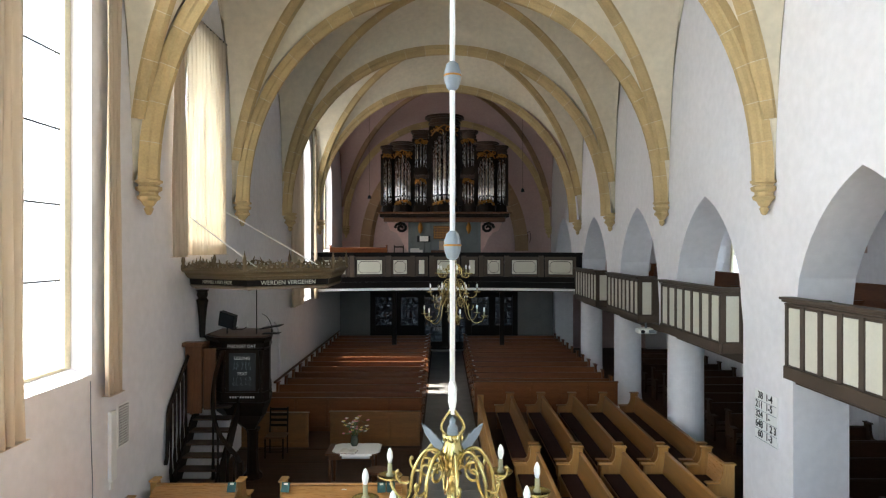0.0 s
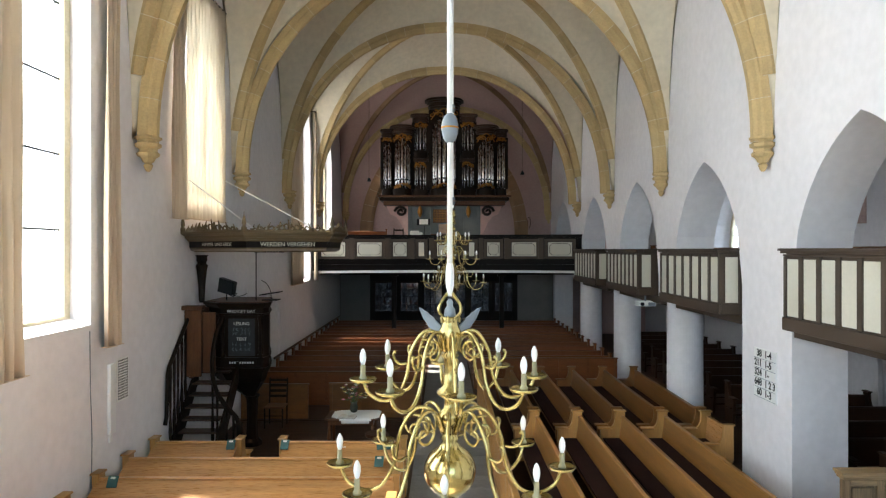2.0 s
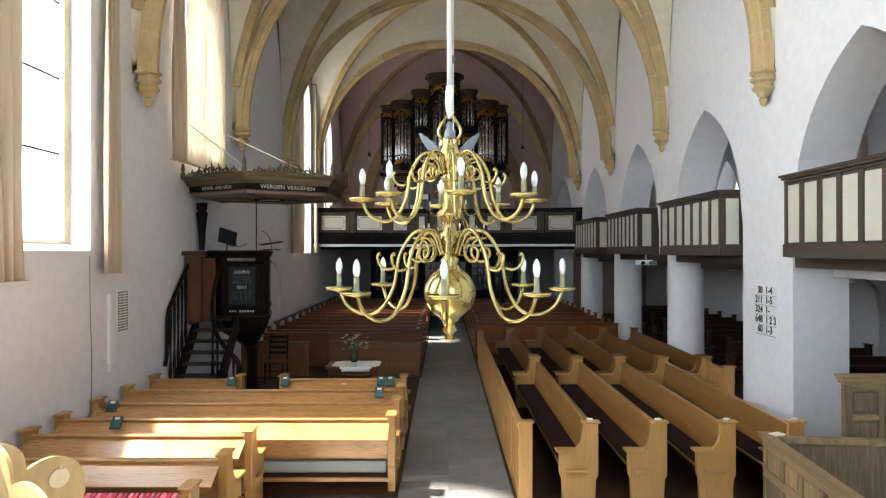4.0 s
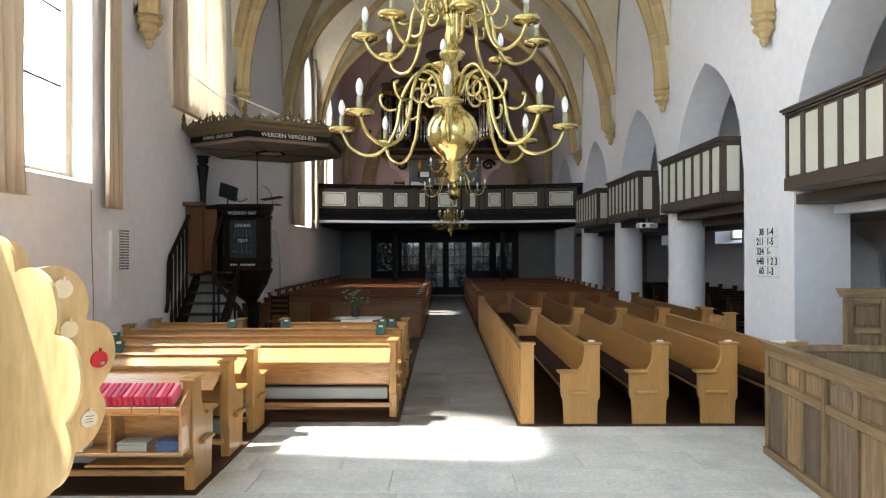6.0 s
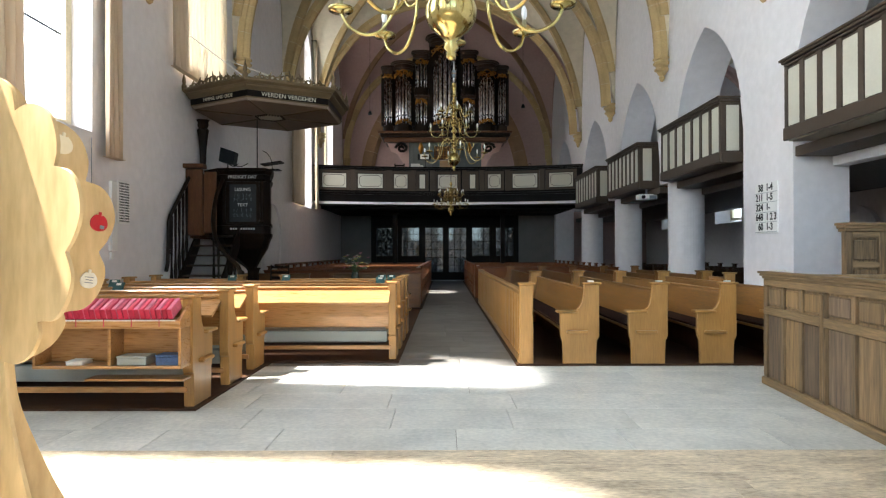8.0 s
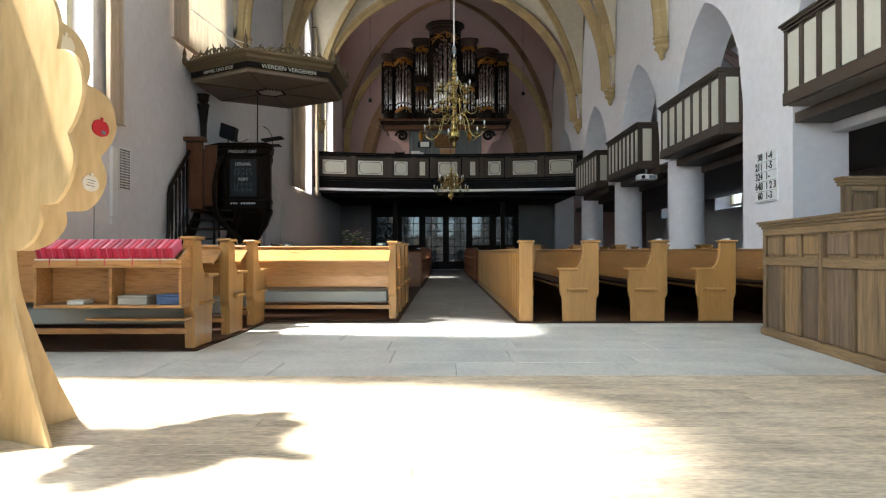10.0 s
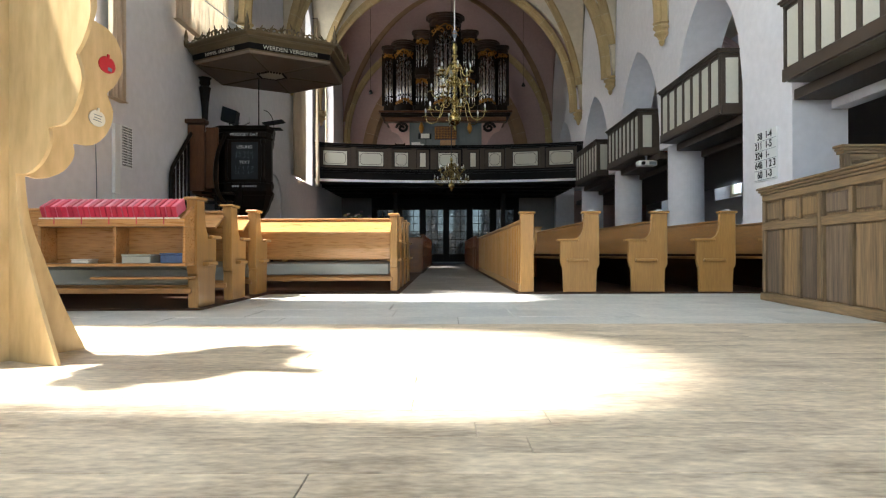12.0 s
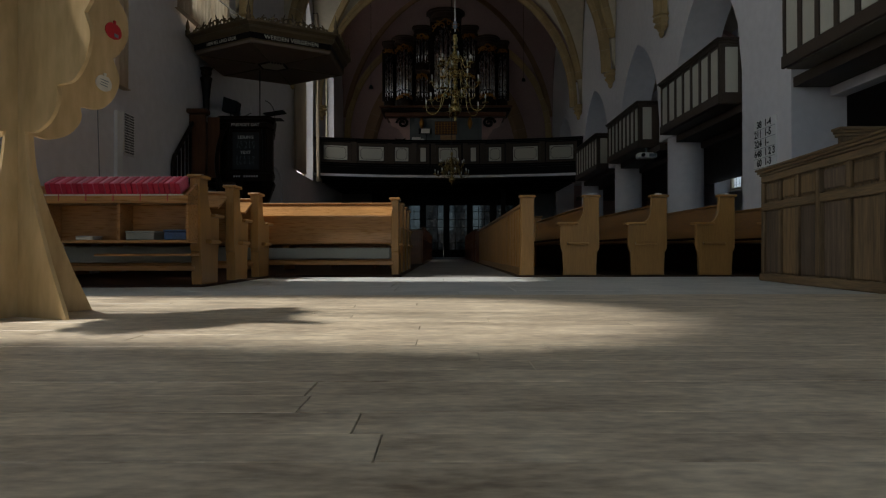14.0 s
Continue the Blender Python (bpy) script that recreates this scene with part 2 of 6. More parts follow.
CHALK = material("white_chalk", (0.75, 0.75, 0.72), 0.95)
BLACK = material("black_lacquer", (0.012, 0.012, 0.012), 0.5, spec=0.2)
RED = material("red_book_cloth", (0.52, 0.018, 0.06), 0.55, var=0.2, rand=0.25)
TEAL = material("teal_book_cloth", (0.018, 0.085, 0.08), 0.6, var=0.2, rand=0.2)
PAPER = material("paper", (0.74, 0.71, 0.64), 0.9)


def glassy(name, color, clear):
    m = bpy.data.materials.new(name)
    m.use_nodes = True
    n, l = m.node_tree.nodes, m.node_tree.links
    tr, gl, mx = n.new("ShaderNodeBsdfTransparent"), n.new("ShaderNodeBsdfGlossy"), n.new("ShaderNodeMixShader")
    tr.inputs[0].default_value = (*color, 1)
    gl.inputs["Roughness"].default_value = 0.04
    milk, body = n.new("ShaderNodeBsdfTranslucent"), n.new("ShaderNodeMixShader")
    milk.inputs[0].default_value, body.inputs[0].default_value = (0.95, 0.95, 0.93, 1), clear
    l.new(tr.outputs[0], body.inputs[1])
    l.new(milk.outputs[0], body.inputs[2])
    mx.inputs[0].default_value = 0.06
    l.new(body.outputs[0], mx.inputs[1])
    l.new(gl.outputs[0], mx.inputs[2])
    l.new(mx.outputs[0], n["Material Output"].inputs[0])
    return m


GLASS = glassy("leaded_window_glass", (0.96, 0.97, 0.97), 0.72)
for m_, share in ((CURTAIN, 0.12), (CURTAIN_NET, 0.36)):
    n_, l_ = m_.node_tree.nodes, m_.node_tree.links
    tl, mx = n_.new("ShaderNodeBsdfTranslucent"), n_.new("ShaderNodeMixShader")
    tl.inputs[0].default_value = (0.92, 0.87, 0.76, 1)
    mx.inputs[0].default_value = share
    l_.new(n_["Principled BSDF"].outputs[0], mx.inputs[1])
    l_.new(tl.outputs[0], mx.inputs[2])
    l_.new(mx.outputs[0], n_["Material Output"].inputs[0])
BULB = material("frosted_candle_bulb", (0.85, 0.85, 0.84), 0.35, var=0.03)

# ---- large structure ----
XL, XR, XM, HALF = -4.78, 5.12, 0.17, 4.99
SPRING, RISE, DOME = 5.7, 5.0, 1.05
BAYS = [-8.2, -3.7, 0.8, 5.3, 9.85, 14.45, 18.95, 23.5, 30.0]
Y0, Y1 = BAYS[0], BAYS[-1]
TOPZ = 11.4


def pointed(y, half, spring, top):
    """Height of a pointed arch at the distance y from its middle."""
    r = top - spring
    radius = (half * half + r * r) / (2 * half)
    d = abs(y) + radius - half
    return spring + math.sqrt(max(0.0, radius * radius - d * d))


def pierced_wall(name, x_in, x_out, holes, mat_in, label, y0=Y0, y1=Y1, top=TOPZ, bases=None):
    """A wall along y. holes: (middle, half inside, half outside, sill inside, sill outside, spring, top inside, top outside, base of wall beside)."""
    bm = fresh()
    bases = bases or [0.0] * (len(holes) + 1)

    def quad(a, b, c, d):
        bm.faces.new([bm.verts.new(p) for p in (a, b, c, d)])
    for x in (x_in, x_out):
        y = y0
        for k, (c, hi, ho, si, so, sp, ti, to) in enumerate(holes):
            h, s, t = (hi, si, ti) if x == x_in else (ho, so, to)
            quad((x, y, bases[k]), (x, c - h, bases[k]), (x, c - h, top), (x, y, top))
            n = 20
            for i in range(n):
                a, b = c - h + 2 * h * i / n, c - h + 2 * h * (i + 1) / n
                za, zb = pointed(a - c, h, sp, t), pointed(b - c, h, sp, t)
                quad((x, a, za), (x, b, zb), (x, b, top), (x, a, top))
                if s > 0:
                    quad((x, a, 0), (x, b, 0), (x, b, s), (x, a, s))
            y = c + h
        quad((x, y, bases[-1]), (x, y1, bases[-1]), (x, y1, top), (x, y, top))
    for q, (c, hi, ho, si, so, sp, ti, to) in enumerate(holes):
        ring = []
        for x, h, s, t in ((x_in, hi, si, ti), (x_out, ho, so, to)):
            pts = [(x, c - h, s or bases[q])] + [(x, c - h + 2 * h * i / 20, pointed(-h + 2 * h * i / 20, h, sp, t)) for i in range(21)] + [(x, c + h, s or bases[q + 1])]
            ring.append(pts)
        k = len(ring[0])
        for i in range(k if si > 0 else k - 1):
            j = (i + 1) % k
            quad(ring[0][i], ring[0][j], ring[1][j], ring[1][i])
    ends = [y0] + [v for h in holes for v in (h[0] - h[1], h[0] + h[1])] + [y1]
    for q, b in enumerate(bases):
        if b > 0:
            quad((x_in, ends[2 * q], b), (x_in, ends[2 * q + 1], b), (x_out, ends[2 * q + 1], b), (x_out, ends[2 * q], b))
    for y in (y0, y1):
        quad((x_in, y, 0), (x_out, y, 0), (x_out, y, top), (x_in, y, top))
    quad((x_in, y0, top), (x_in, y1, top), (x_out, y1, top), (x_out, y0, top))
    bmesh.ops.remove_doubles(bm, verts=bm.verts, dist=0.0005)
    ob = part(name, bm, mat_in)
    return tagged(ob, label, "wall", kind="structure")


# north-side windows: (middle, half inside, half outside, sill in, sill out, spring, top in, top out)
WIN_L = [(-5.9, 1.0, 1.0, 2.9, 3.0, 8.4, 10.3, 10.2), (-1.4, 1.0, 1.0, 2.9, 3.0, 8.4, 10.3, 10.2), (3.35, 1.15, 1.15, 2.9, 3.0, 8.6, 10.45, 10.35),
         (7.45, 1.15, 1.15, 2.98, 3.15, 8.6, 10.45, 10.35), (12.35, 1.1, 1.1, 4.65, 4.8, 7.2, 9.1, 9.0),
         (21.6, 1.25, 1.25, 2.9, 3.05, 7.7, 9.45, 9.35), (26.3, 0.95, 0.95, 4.6, 4.75, 7.2, 9.0, 8.9)]
pierced_wall("wall_north", XL, XL - 0.55, WIN_L, PLASTER, "thick white limewashed church wall with tall windows")
ARCHES = [(7.72, 1.53, 1.53, 0, 0, 3.4, 5.72, 5.72), (12.37, 1.58, 1.58, 0, 0, 3.4, 5.72, 5.72), (16.68, 1.7, 1.7, 0, 0, 3.4, 5.78, 5.78),
          (21.45, 1.8, 1.8, 0, 0, 3.4, 5.78, 5.78), (26.9, 2.0, 2.0, 0, 0, 3.4, 6.05, 6.05)]
XRO = XR + 0.82
pierced_wall("wall_arcade", XR, XRO, ARCHES, PLASTER, "white limewashed arcade wall with pointed arches", bases=[0, 0, 2.9, 2.9, 2.9, 0])
XS = 9.6
WIN_R = [(12.6, 1.0, 0.8, 2.3, 2.42, 4.2, 6.0, 5.8), (16.9, 1.0, 0.8, 2.3, 2.42, 4.2, 6.0, 5.8), (21.4, 1.0, 0.8, 2.3, 2.42, 4.2, 6.0, 5.8), (26.9, 1.0, 0.8, 2.3, 2.42, 4.2, 6.0, 5.8)]
pierced_wall("wall_south", XS, XS + 0.7, WIN_R, PLASTER, "white limewashed outer wall of the side aisle", y0=5.0, top=7.6)


def slab(name, a, b, mat, label, category, kind="structure", bevel=0.0):
    return tagged(part(name, boxed(a, b, bevel), mat), label, category, kind=kind)


bm = fresh()
box(bm, (XL - 0.75, Y1, 0), (-3.2, Y1 + 0.8, 2.7))
box(bm, (3.3, Y1, 0), (XS + 0.7, Y1 + 0.8, 2.7))
box(bm, (XL - 0.75, Y1, 2.7), (XS + 0.7, Y1 + 0.8, TOPZ + 0.6))
bmesh.ops.remove_doubles(bm, verts=bm.verts, dist=0.0005)
tagged(part("wall_west", bm, PINK), "rose-white limewashed west wall with a wide doorway", "wall", kind="structure")
slab("wall_aisle_end", (XRO, 4.3, 0), (XS + 0.7, 5.0, 7.6), PLASTER, "white limewashed end wall of the side aisle", "wall")
# east wall with three tall window openings
bm = fresh()
for x0, x1, z0, z1 in ((XL - 0.75, -3.6, 0, TOPZ), (-2.0, -0.65, 0, TOPZ), (0.95, 2.3, 0, TOPZ), (3.9, XRO, 0, TOPZ)):
    box(bm, (x0, Y0 - 0.8, z0), (x1, Y0, z1))
for x0, x1 in ((-3.6, -2.0), (-0.65, 0.95), (2.3, 3.9)):
    box(bm, (x0, Y0 - 0.8, 0), (x1, Y0, 2.6))
    box(bm, (x0, Y0 - 0.8, 8.6), (x1, Y0, TOPZ))
tagged(part("wall_east", bm, PLASTER), "white limewashed choir wall with three windows", "wall", kind="structure")

slab("ground", (-60, -60, -0.5), (70, 90, -0.12), JOINT, "dark earth under the church floor", "ground")
slab("floor", (XL - 0.7, Y0 - 0.7, -0.12), (XS + 0.6, Y1 + 0.7, -0.012), JOINT, "bed of grey joints under the floor slabs", "floor")
# DAIS instead of stone, so the colour carries the shade below the gallery
slab("floor_side", (XR + 0.05, 5.0, -0.011), (XS, Y1, -0.003), DAIS, "side aisle boards, dark with the gallery's shade in their colour", "floor")


def full_arch(u):
    """Height, 0 to 1, of an arch a little fuller than half an ellipse."""
    return max(0.0, 1 - abs(u) ** 2.1) ** (1 / 2.1)


def vault_z(u, v):
    a, b = full_arch(u), full_arch(v)
    return SPRING + RISE * max(a, b) + DOME * max(0.0, (1 - u * u) * (1 - v * v)) ** 0.45


RIB_PROF = [(-0.14, -0.09), (-0.14, 0.04), (-0.105, 0.065), (-0.09, 0.12), (-0.05, 0.17), (0.05, 0.17), (0.09, 0.12), (0.105, 0.065), (0.14, 0.04), (0.14, -0.09)]
DIAG_PROF = [(-0.125, -0.10), (-0.125, 0.08), (-0.09, 0.12), (-0.05, 0.2), (0.05, 0.2), (0.09, 0.12), (0.125, 0.08), (0.125, -0.10)]
for i in range(len(BAYS) - 1):
    a, b = BAYS[i], BAYS[i + 1]
    bm = fresh()
    nu, nv = 60, 60
    grid = [[bm.verts.new((XM + HALF * math.sin(math.pi / 2 * (2 * p / nu - 1)), (a + b) / 2 + (b - a) / 2 * math.sin(math.pi / 2 * (2 * q / nv - 1)),
                           vault_z(math.sin(math.pi / 2 * (2 * p / nu - 1)), math.sin(math.pi / 2 * (2 * q / nv - 1))))) for q in range(nv + 1)] for p in range(nu + 1)]
    for p in range(nu):
        for q in range(nv):
            a00, a01, a11, a10 = grid[p][q], grid[p][q + 1], grid[p + 1][q + 1], grid[p + 1][q]
            for tri in (((a00, a01, a11), (a00, a11, a10)) if (p < nu // 2) == (q < nv // 2) else ((a00, a01, a10), (a01, a11, a10))):
                bm.faces.new(tri)
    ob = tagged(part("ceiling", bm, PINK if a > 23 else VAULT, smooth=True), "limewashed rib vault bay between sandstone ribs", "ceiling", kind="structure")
    sol = ob.modifiers.new("thickness", "SOLIDIFY")
    sol.thickness, sol.offset = 0.12, -1
    for s in (-1, 1):
        pts = []
        for k in range(45):
            u = math.sin(math.pi / 2 * (2 * k / 44 - 1)) * 0.985
            pts.append((XM + HALF * u, (a + b) / 2 + s * (b - a) / 2 * u, vault_z(u, u)))
        d = Vector((HALF * 2, s * (b - a), 0)).normalized()
        bm = sweep(fresh(), pts, (-d.y, d.x, 0), DIAG_PROF)
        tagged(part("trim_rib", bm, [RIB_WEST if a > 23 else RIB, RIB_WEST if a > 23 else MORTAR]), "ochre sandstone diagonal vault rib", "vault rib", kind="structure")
# the arches' middles wander a little from bay to bay
ARCH_X = {9.85: 0.2, 14.45: 0.2, 18.95: 0.1, 23.5: 0.05}
for y in BAYS[1:-1] + [Y1 - 0.12]:
    xc = ARCH_X.get(y, 0.17)
    pts = [(xc - 4.8 * math.copysign(abs(math.cos(math.pi * k / 52)) ** (2 / 2.1), math.cos(math.pi * k / 52)), y, SPRING - 0.02 + RISE * abs(math.sin(math.pi * k / 52)) ** (2 / 2.1)) for k in range(53)]
    bm = sweep(fresh(), pts, (0, 1, 0), RIB_PROF)
    tagged(part("trim_arch", bm, [RIB, MORTAR]), "ochre sandstone transverse vault arch", "vault arch", kind="structure")
    for x, s in ((XL, 1), (XR, -1)):
        prof = [(0.03, -0.48), (0.06, -0.45), (0.09, -0.38), (0.06, -0.355), (0.10, -0.33), (0.14, -0.27), (0.20, -0.24), (0.215, -0.20), (0.17, -0.17), (0.17, -0.13), (0.235, -0.10), (0.245, -0.05), (0.19, -0.03), (0.19, 0.0), (0.25, 0.02), (0.25, 0.055), (0.17, 0.075)]
        prof = [(r * 0.8, z) for r, z in prof]
        bm = lathe(fresh(), prof, 8, (x + s * (0.2 if s > 0 else 0.12), y, SPRING), math.pi / 8)
        tagged(part("trim_corbel", bm, RIB), "moulded ochre sandstone corbel on the wall", "corbel", kind="structure")
# roof over the vaults
slab("roof", (XL - 0.8, Y0 - 0.8, TOPZ + 0.6), (XRO + 0.1, Y1 + 0.8, TOPZ + 0.8), BROWN, "roof boards over the vaults", "roof")
slab("ceiling_side", (XRO - 0.02, 4.3, 7.6), (XS + 0.7, Y1, 7.8), VAULT, "limewashed ceiling of the side aisle", "ceiling")
# blind arch of the tower on the west wall
pts = [(0.05 - 3.66 * math.cos(math.pi * k / 40), Y1 - 0.02, 4.6 + 4.75 * math.sin(math.pi * k / 40)) for k in range(41)]
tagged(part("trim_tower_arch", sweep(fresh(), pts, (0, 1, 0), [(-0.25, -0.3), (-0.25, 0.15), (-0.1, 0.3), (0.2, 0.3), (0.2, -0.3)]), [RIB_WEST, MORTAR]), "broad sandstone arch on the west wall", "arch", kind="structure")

# round columns of the arcade
for y in (14.45, 18.98, 23.6):
    prof = [(0.46, 0.0), (0.45, 0.12), (0.41, 0.22), (0.395, 0.4), (0.39, 2.92)]
    tagged(part("column", lathe(fresh(), prof, 40, (XR + 0.42, y, 0)), PLASTER, smooth=False), "round white limewashed arcade column", "column", kind="structure")


def window_1(x, c, half, sill, spring, top, side, label):
    """Leaded church window in the plane x: stone frame, iron bars, leaded panes. side: where the room lies."""
    w = tagged(new("window_1"), label, "window", kind="structure")
    w.matrix_basis = pose(x, c, 0)
    n = 16
    out = [(-half, sill)] + [(-half + 2 * half * i / n, pointed(-half + 2 * half * i / n, half, spring, top)) for i in range(n + 1)] + [(half, sill)]
    inn = [(p[0] * (half - 0.13) / half, min(p[1], top) - 0.13 * (1 if p[1] > spring else 0) + (0.0 if p[1] > sill else 0.08)) for p in out]
    bm = fresh()
    for i in range(len(out)):
        j = (i + 1) % len(out)
        vs = [bm.verts.new((dx, *p)) for dx in (0.0, side * 0.14) for p in (out[i], out[j], inn[j], inn[i])]
        for q in ((0, 1, 2, 3), (4, 5, 6, 7), (2, 3, 7, 6), (0, 1, 5, 4)):
            bm.faces.new([vs[t] for t in q])
    part("window_frame", bm, WINSTONE, w, "pale sandstone window frame")
    bm = fresh()
    box(bm, (0.02, -0.035, sill), (side * 0.10, 0.035, pointed(0, half, spring, top) - 0.1), 0.01)
    part("mullion", bm, WINSTONE, w, "sandstone mullion")
    tall = top - sill > 3.5
    z = sill + (1.23 if tall else 0.62)
    while z < top - 0.4:
        hw = half if z < spring else half * (top - z) / (top - spring)
        part("saddle_bar", boxed((side * 0.05, -hw, z), (side * 0.075, hw, z + 0.025)), IRON, w)
        z += 1.01 if tall else 0.72
    bm = fresh()
    for sgn in (-1, 1):
        for k in (2.72,) if tall else (1, 2):
            y = sgn * (0.06 + (half - 0.19) * k / 3)
            box(bm, (side * 0.062, y - 0.0025, sill), (side * 0.07, y + 0.0025, pointed(y, half, spring, top) - 0.05))
    zz = sill + 0.2
    while zz < top - 0.5:
        hw = half if zz < spring else half * (top - zz) / (top - spring)
        box(bm, (side * 0.062, -hw, zz), (side * 0.07, hw, zz + 0.004))
        zz += 1.085 if tall else 0.24
    part("lead_lattice", bm, IRON, w, "fine grid of lead strips")
    for a, b in ((-half + 0.1, -0.05), (0.05, half - 0.1)):
        bm = fresh()
        pts = [(a, sill + 0.05), (b, sill + 0.05)] + [(b + (a - b) * i / 6, pointed(b + (a - b) * i / 6, half, spring, top) - 0.06) for i in range(7)]
        bm.faces.new([bm.verts.new((side * 0.06, *p)) for p in pts])
        g = part("pane", bm, GLASS, w)
        g.visible_shadow = False
    return w


for c, hi, ho, si, so, sp, ti, to in WIN_L:
    window_1(XL - 0.42, c, ho - 0.004, si + 0.05, sp, to - 0.02, 1, "tall pointed leaded window, blazing with daylight")
    window_light((XL - 0.66, c, (so + to) / 2), (0, c, (so + to) / 2), 2 * ho + 0.5, to - so + 0.3, 60 if c < 5 else 64 if c < 10 else 50 if c < 14 else 8 if c < 24 else 4)
for c, hi, ho, si, so, sp, ti, to in WIN_R:
    window_1(XS + 0.6, c, ho, so, sp, to, -1, "small pointed leaded window of the side aisle")
    window_light((XS + 0.9, c, (so + to) / 2), (0, c, (so + to) / 2 - 0.5), 2 * ho, to - so, 14 if c < 25 else 4, (0.66, 0.82, 1.0))
for x in (-2.8, 0.15, 3.1):
    window_light((x, Y0 - 0.9, 5.6), (x, 0, 4.0), 1.6, 6.0, 24, (0.38, 0.72, 1.0))


def curtain(y0, y1, x, z0, z1, waves, label, depth=0.05, stuff=CURTAIN):
    """A hanging drape with folds that deepen downwards."""
    n, k = waves * 8, 14
    bm = fresh()
    rows = []
    for j in range(k + 1):
        f = j / k
        rows.append([bm.verts.new((x + depth * (0.5 + 0.6 * f) * math.sin(2 * math.pi * waves * i / n + 0.7 * math.sin(3.1 * i / n + f)) + 0.012 * math.sin(9 * f + i), y0 + (y1 - y0) * (i / n) + 0.02 * math.sin(5 * f + 2.0 * i / n), z1 + (z0 - z1) * f)) for i in range(n + 1)])
    for a, b in zip(rows, rows[1:]):
        for i in range(n):
            bm.faces.new((a[i], a[i + 1], b[i + 1], b[i]))
    c = thing("curtain", (0, 0, 0), label, "curtain", "window curtains")
    cl = part("cloth", bm, stuff, c, smooth=True)
    sol = cl.modifiers.new("thickness", "SOLIDIFY")
    sol.thickness = 0.004
    part("hem", boxed((x - depth * 1.15, y0, z0 - 0.004), (x + depth * 1.15, y1, z0 + 0.003)), CURTAIN, c)
    part("rod", tube(fresh(), [(x, y0 - 0.05, z1), (x, y1 + 0.05, z1)], 0.015), IRON, c)
    for y in (y0, y1):
        part("rod_bracket", tube(fresh(), [(XL - 0.02, y, z1), (x, y, z1)], 0.012), IRON, c)
    return c


curtain(6.05, 6.76, -4.46, 2.66, 9.05, 5, "beige floor-length curtain drawn aside beside a window")
curtain(8.68, 9.08, -4.62, 2.66, 9.05, 4, "beige curtain gathered beside a window")
curtain(10.84, 11.42, -4.62, 4.55, 9.07, 4, "beige curtain gathered beside a window")
curtain(11.44, 13.55, -4.65, 4.58, 9.07, 12, "beige curtain drawn closed and glowing with daylight", stuff=CURTAIN_NET)
curtain(19.4, 20.95, -4.62, 2.9, 9.0, 8, "beige curtain gathered beside a window")
curtain(22.88, 23.15, -4.62, 2.9, 9.0, 3, "beige curtain gathered beside a window")

# ---- pews ----
END = [(0.035, 0), (0.035, 0.28), (0.012, 0.295), (0, 0.33), (0, 0.925), (0.18, 0.925), (0.18, 0.78), (0.195, 0.71), (0.225, 0.655), (0.265, 0.625), (0.31, 0.612), (0.46, 0.60), (0.46, 0.36), (0.45, 0.315), (0.425, 0.28), (0.425, 0)]


def pew(at, length, rz, label, group, wood, end_wood, ledge=False, pad=None, ends=(True, True), heater=False):
    """Pew along local x; its back stands at y = 0 and the sitter looks along +y. ledge: a book rest behind the back."""
    p = thing("pew", at, label, "pew", group, rz)
    th = 0.09 if ledge or heater else 0.06
    for k, x in enumerate((0.0, length - th)):
        if not ends[k]:
            continue
        e = part("end_panel", prism(fresh(), END, "x", x, x + th, 0.006), end_wood, p)
        part("cap", boxed((x - 0.022, -0.022, 0.926), (x + th + 0.022, 0.203, 0.955), 0.009), end_wood, e)
        part("arm_moulding", boxed((x - 0.04, 0.25, 0.598), (x + th + 0.04, 0.50, 0.628), 0.009), end_wood, e)
        part("bracket", boxed((x - 0.05, 0.13, 0.358), (x + th + 0.05, 0.385, 0.394), 0.010), end_wood, e)
    zr = 0.865 if ledge else 0.83
    bm = fresh()
    pts = [(0.085, 0.40), (0.06, 0.52), (0.045, 0.66), (0.03, 0.80), (0.025, zr), (0.06, zr), (0.068, 0.80), (0.082, 0.66), (0.10, 0.52), (0.12, 0.40)]
    part("backrest", prism(bm, pts, "x", 0.055, length - 0.055), wood, p)
    part("top_rail", boxed((th, 0.01, zr), (length - th, 0.085, zr + 0.028), 0.008), wood, p)
    part("seat", boxed((0.06, 0.09, 0.385), (length - 0.06, 0.44, 0.415), 0.006), wood, p)
    if pad:
        part("seat_pad", boxed((0.09, 0.11, 0.416), (length - 0.09, 0.43, 0.445), 0.01), pad, p, "flat seat cushion")
    part("foot_rail", boxed((0.06, 0.02, 0.12), (length - 0.06, 0.06, 0.17), 0.006), wood, p)
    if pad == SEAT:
        # added board: stops light crossing under the pews, keeps the gaps dark
        part("lower_back", boxed((th + 0.001, 0.062, 0.0), (length - th - 0.001, 0.088, 0.384)), DAIS, p, "dark board added below the seat to keep light out")
    if heater:
        part("heater", boxed((0.12, 0.14, 0.19), (length - 0.12, 0.22, 0.335), 0.012), GREY_PAD, p, "grey bench heater")
    if ledge:
        bm = prism(fresh(), [(0.03, 0.855), (0.03, 0.83), (-0.24, 0.70), (-0.25, 0.72), (-0.22, 0.735)], "x", 0.07, length - 0.07)
        part("book_ledge", bm, wood, p, "sloping book ledge")
    return p


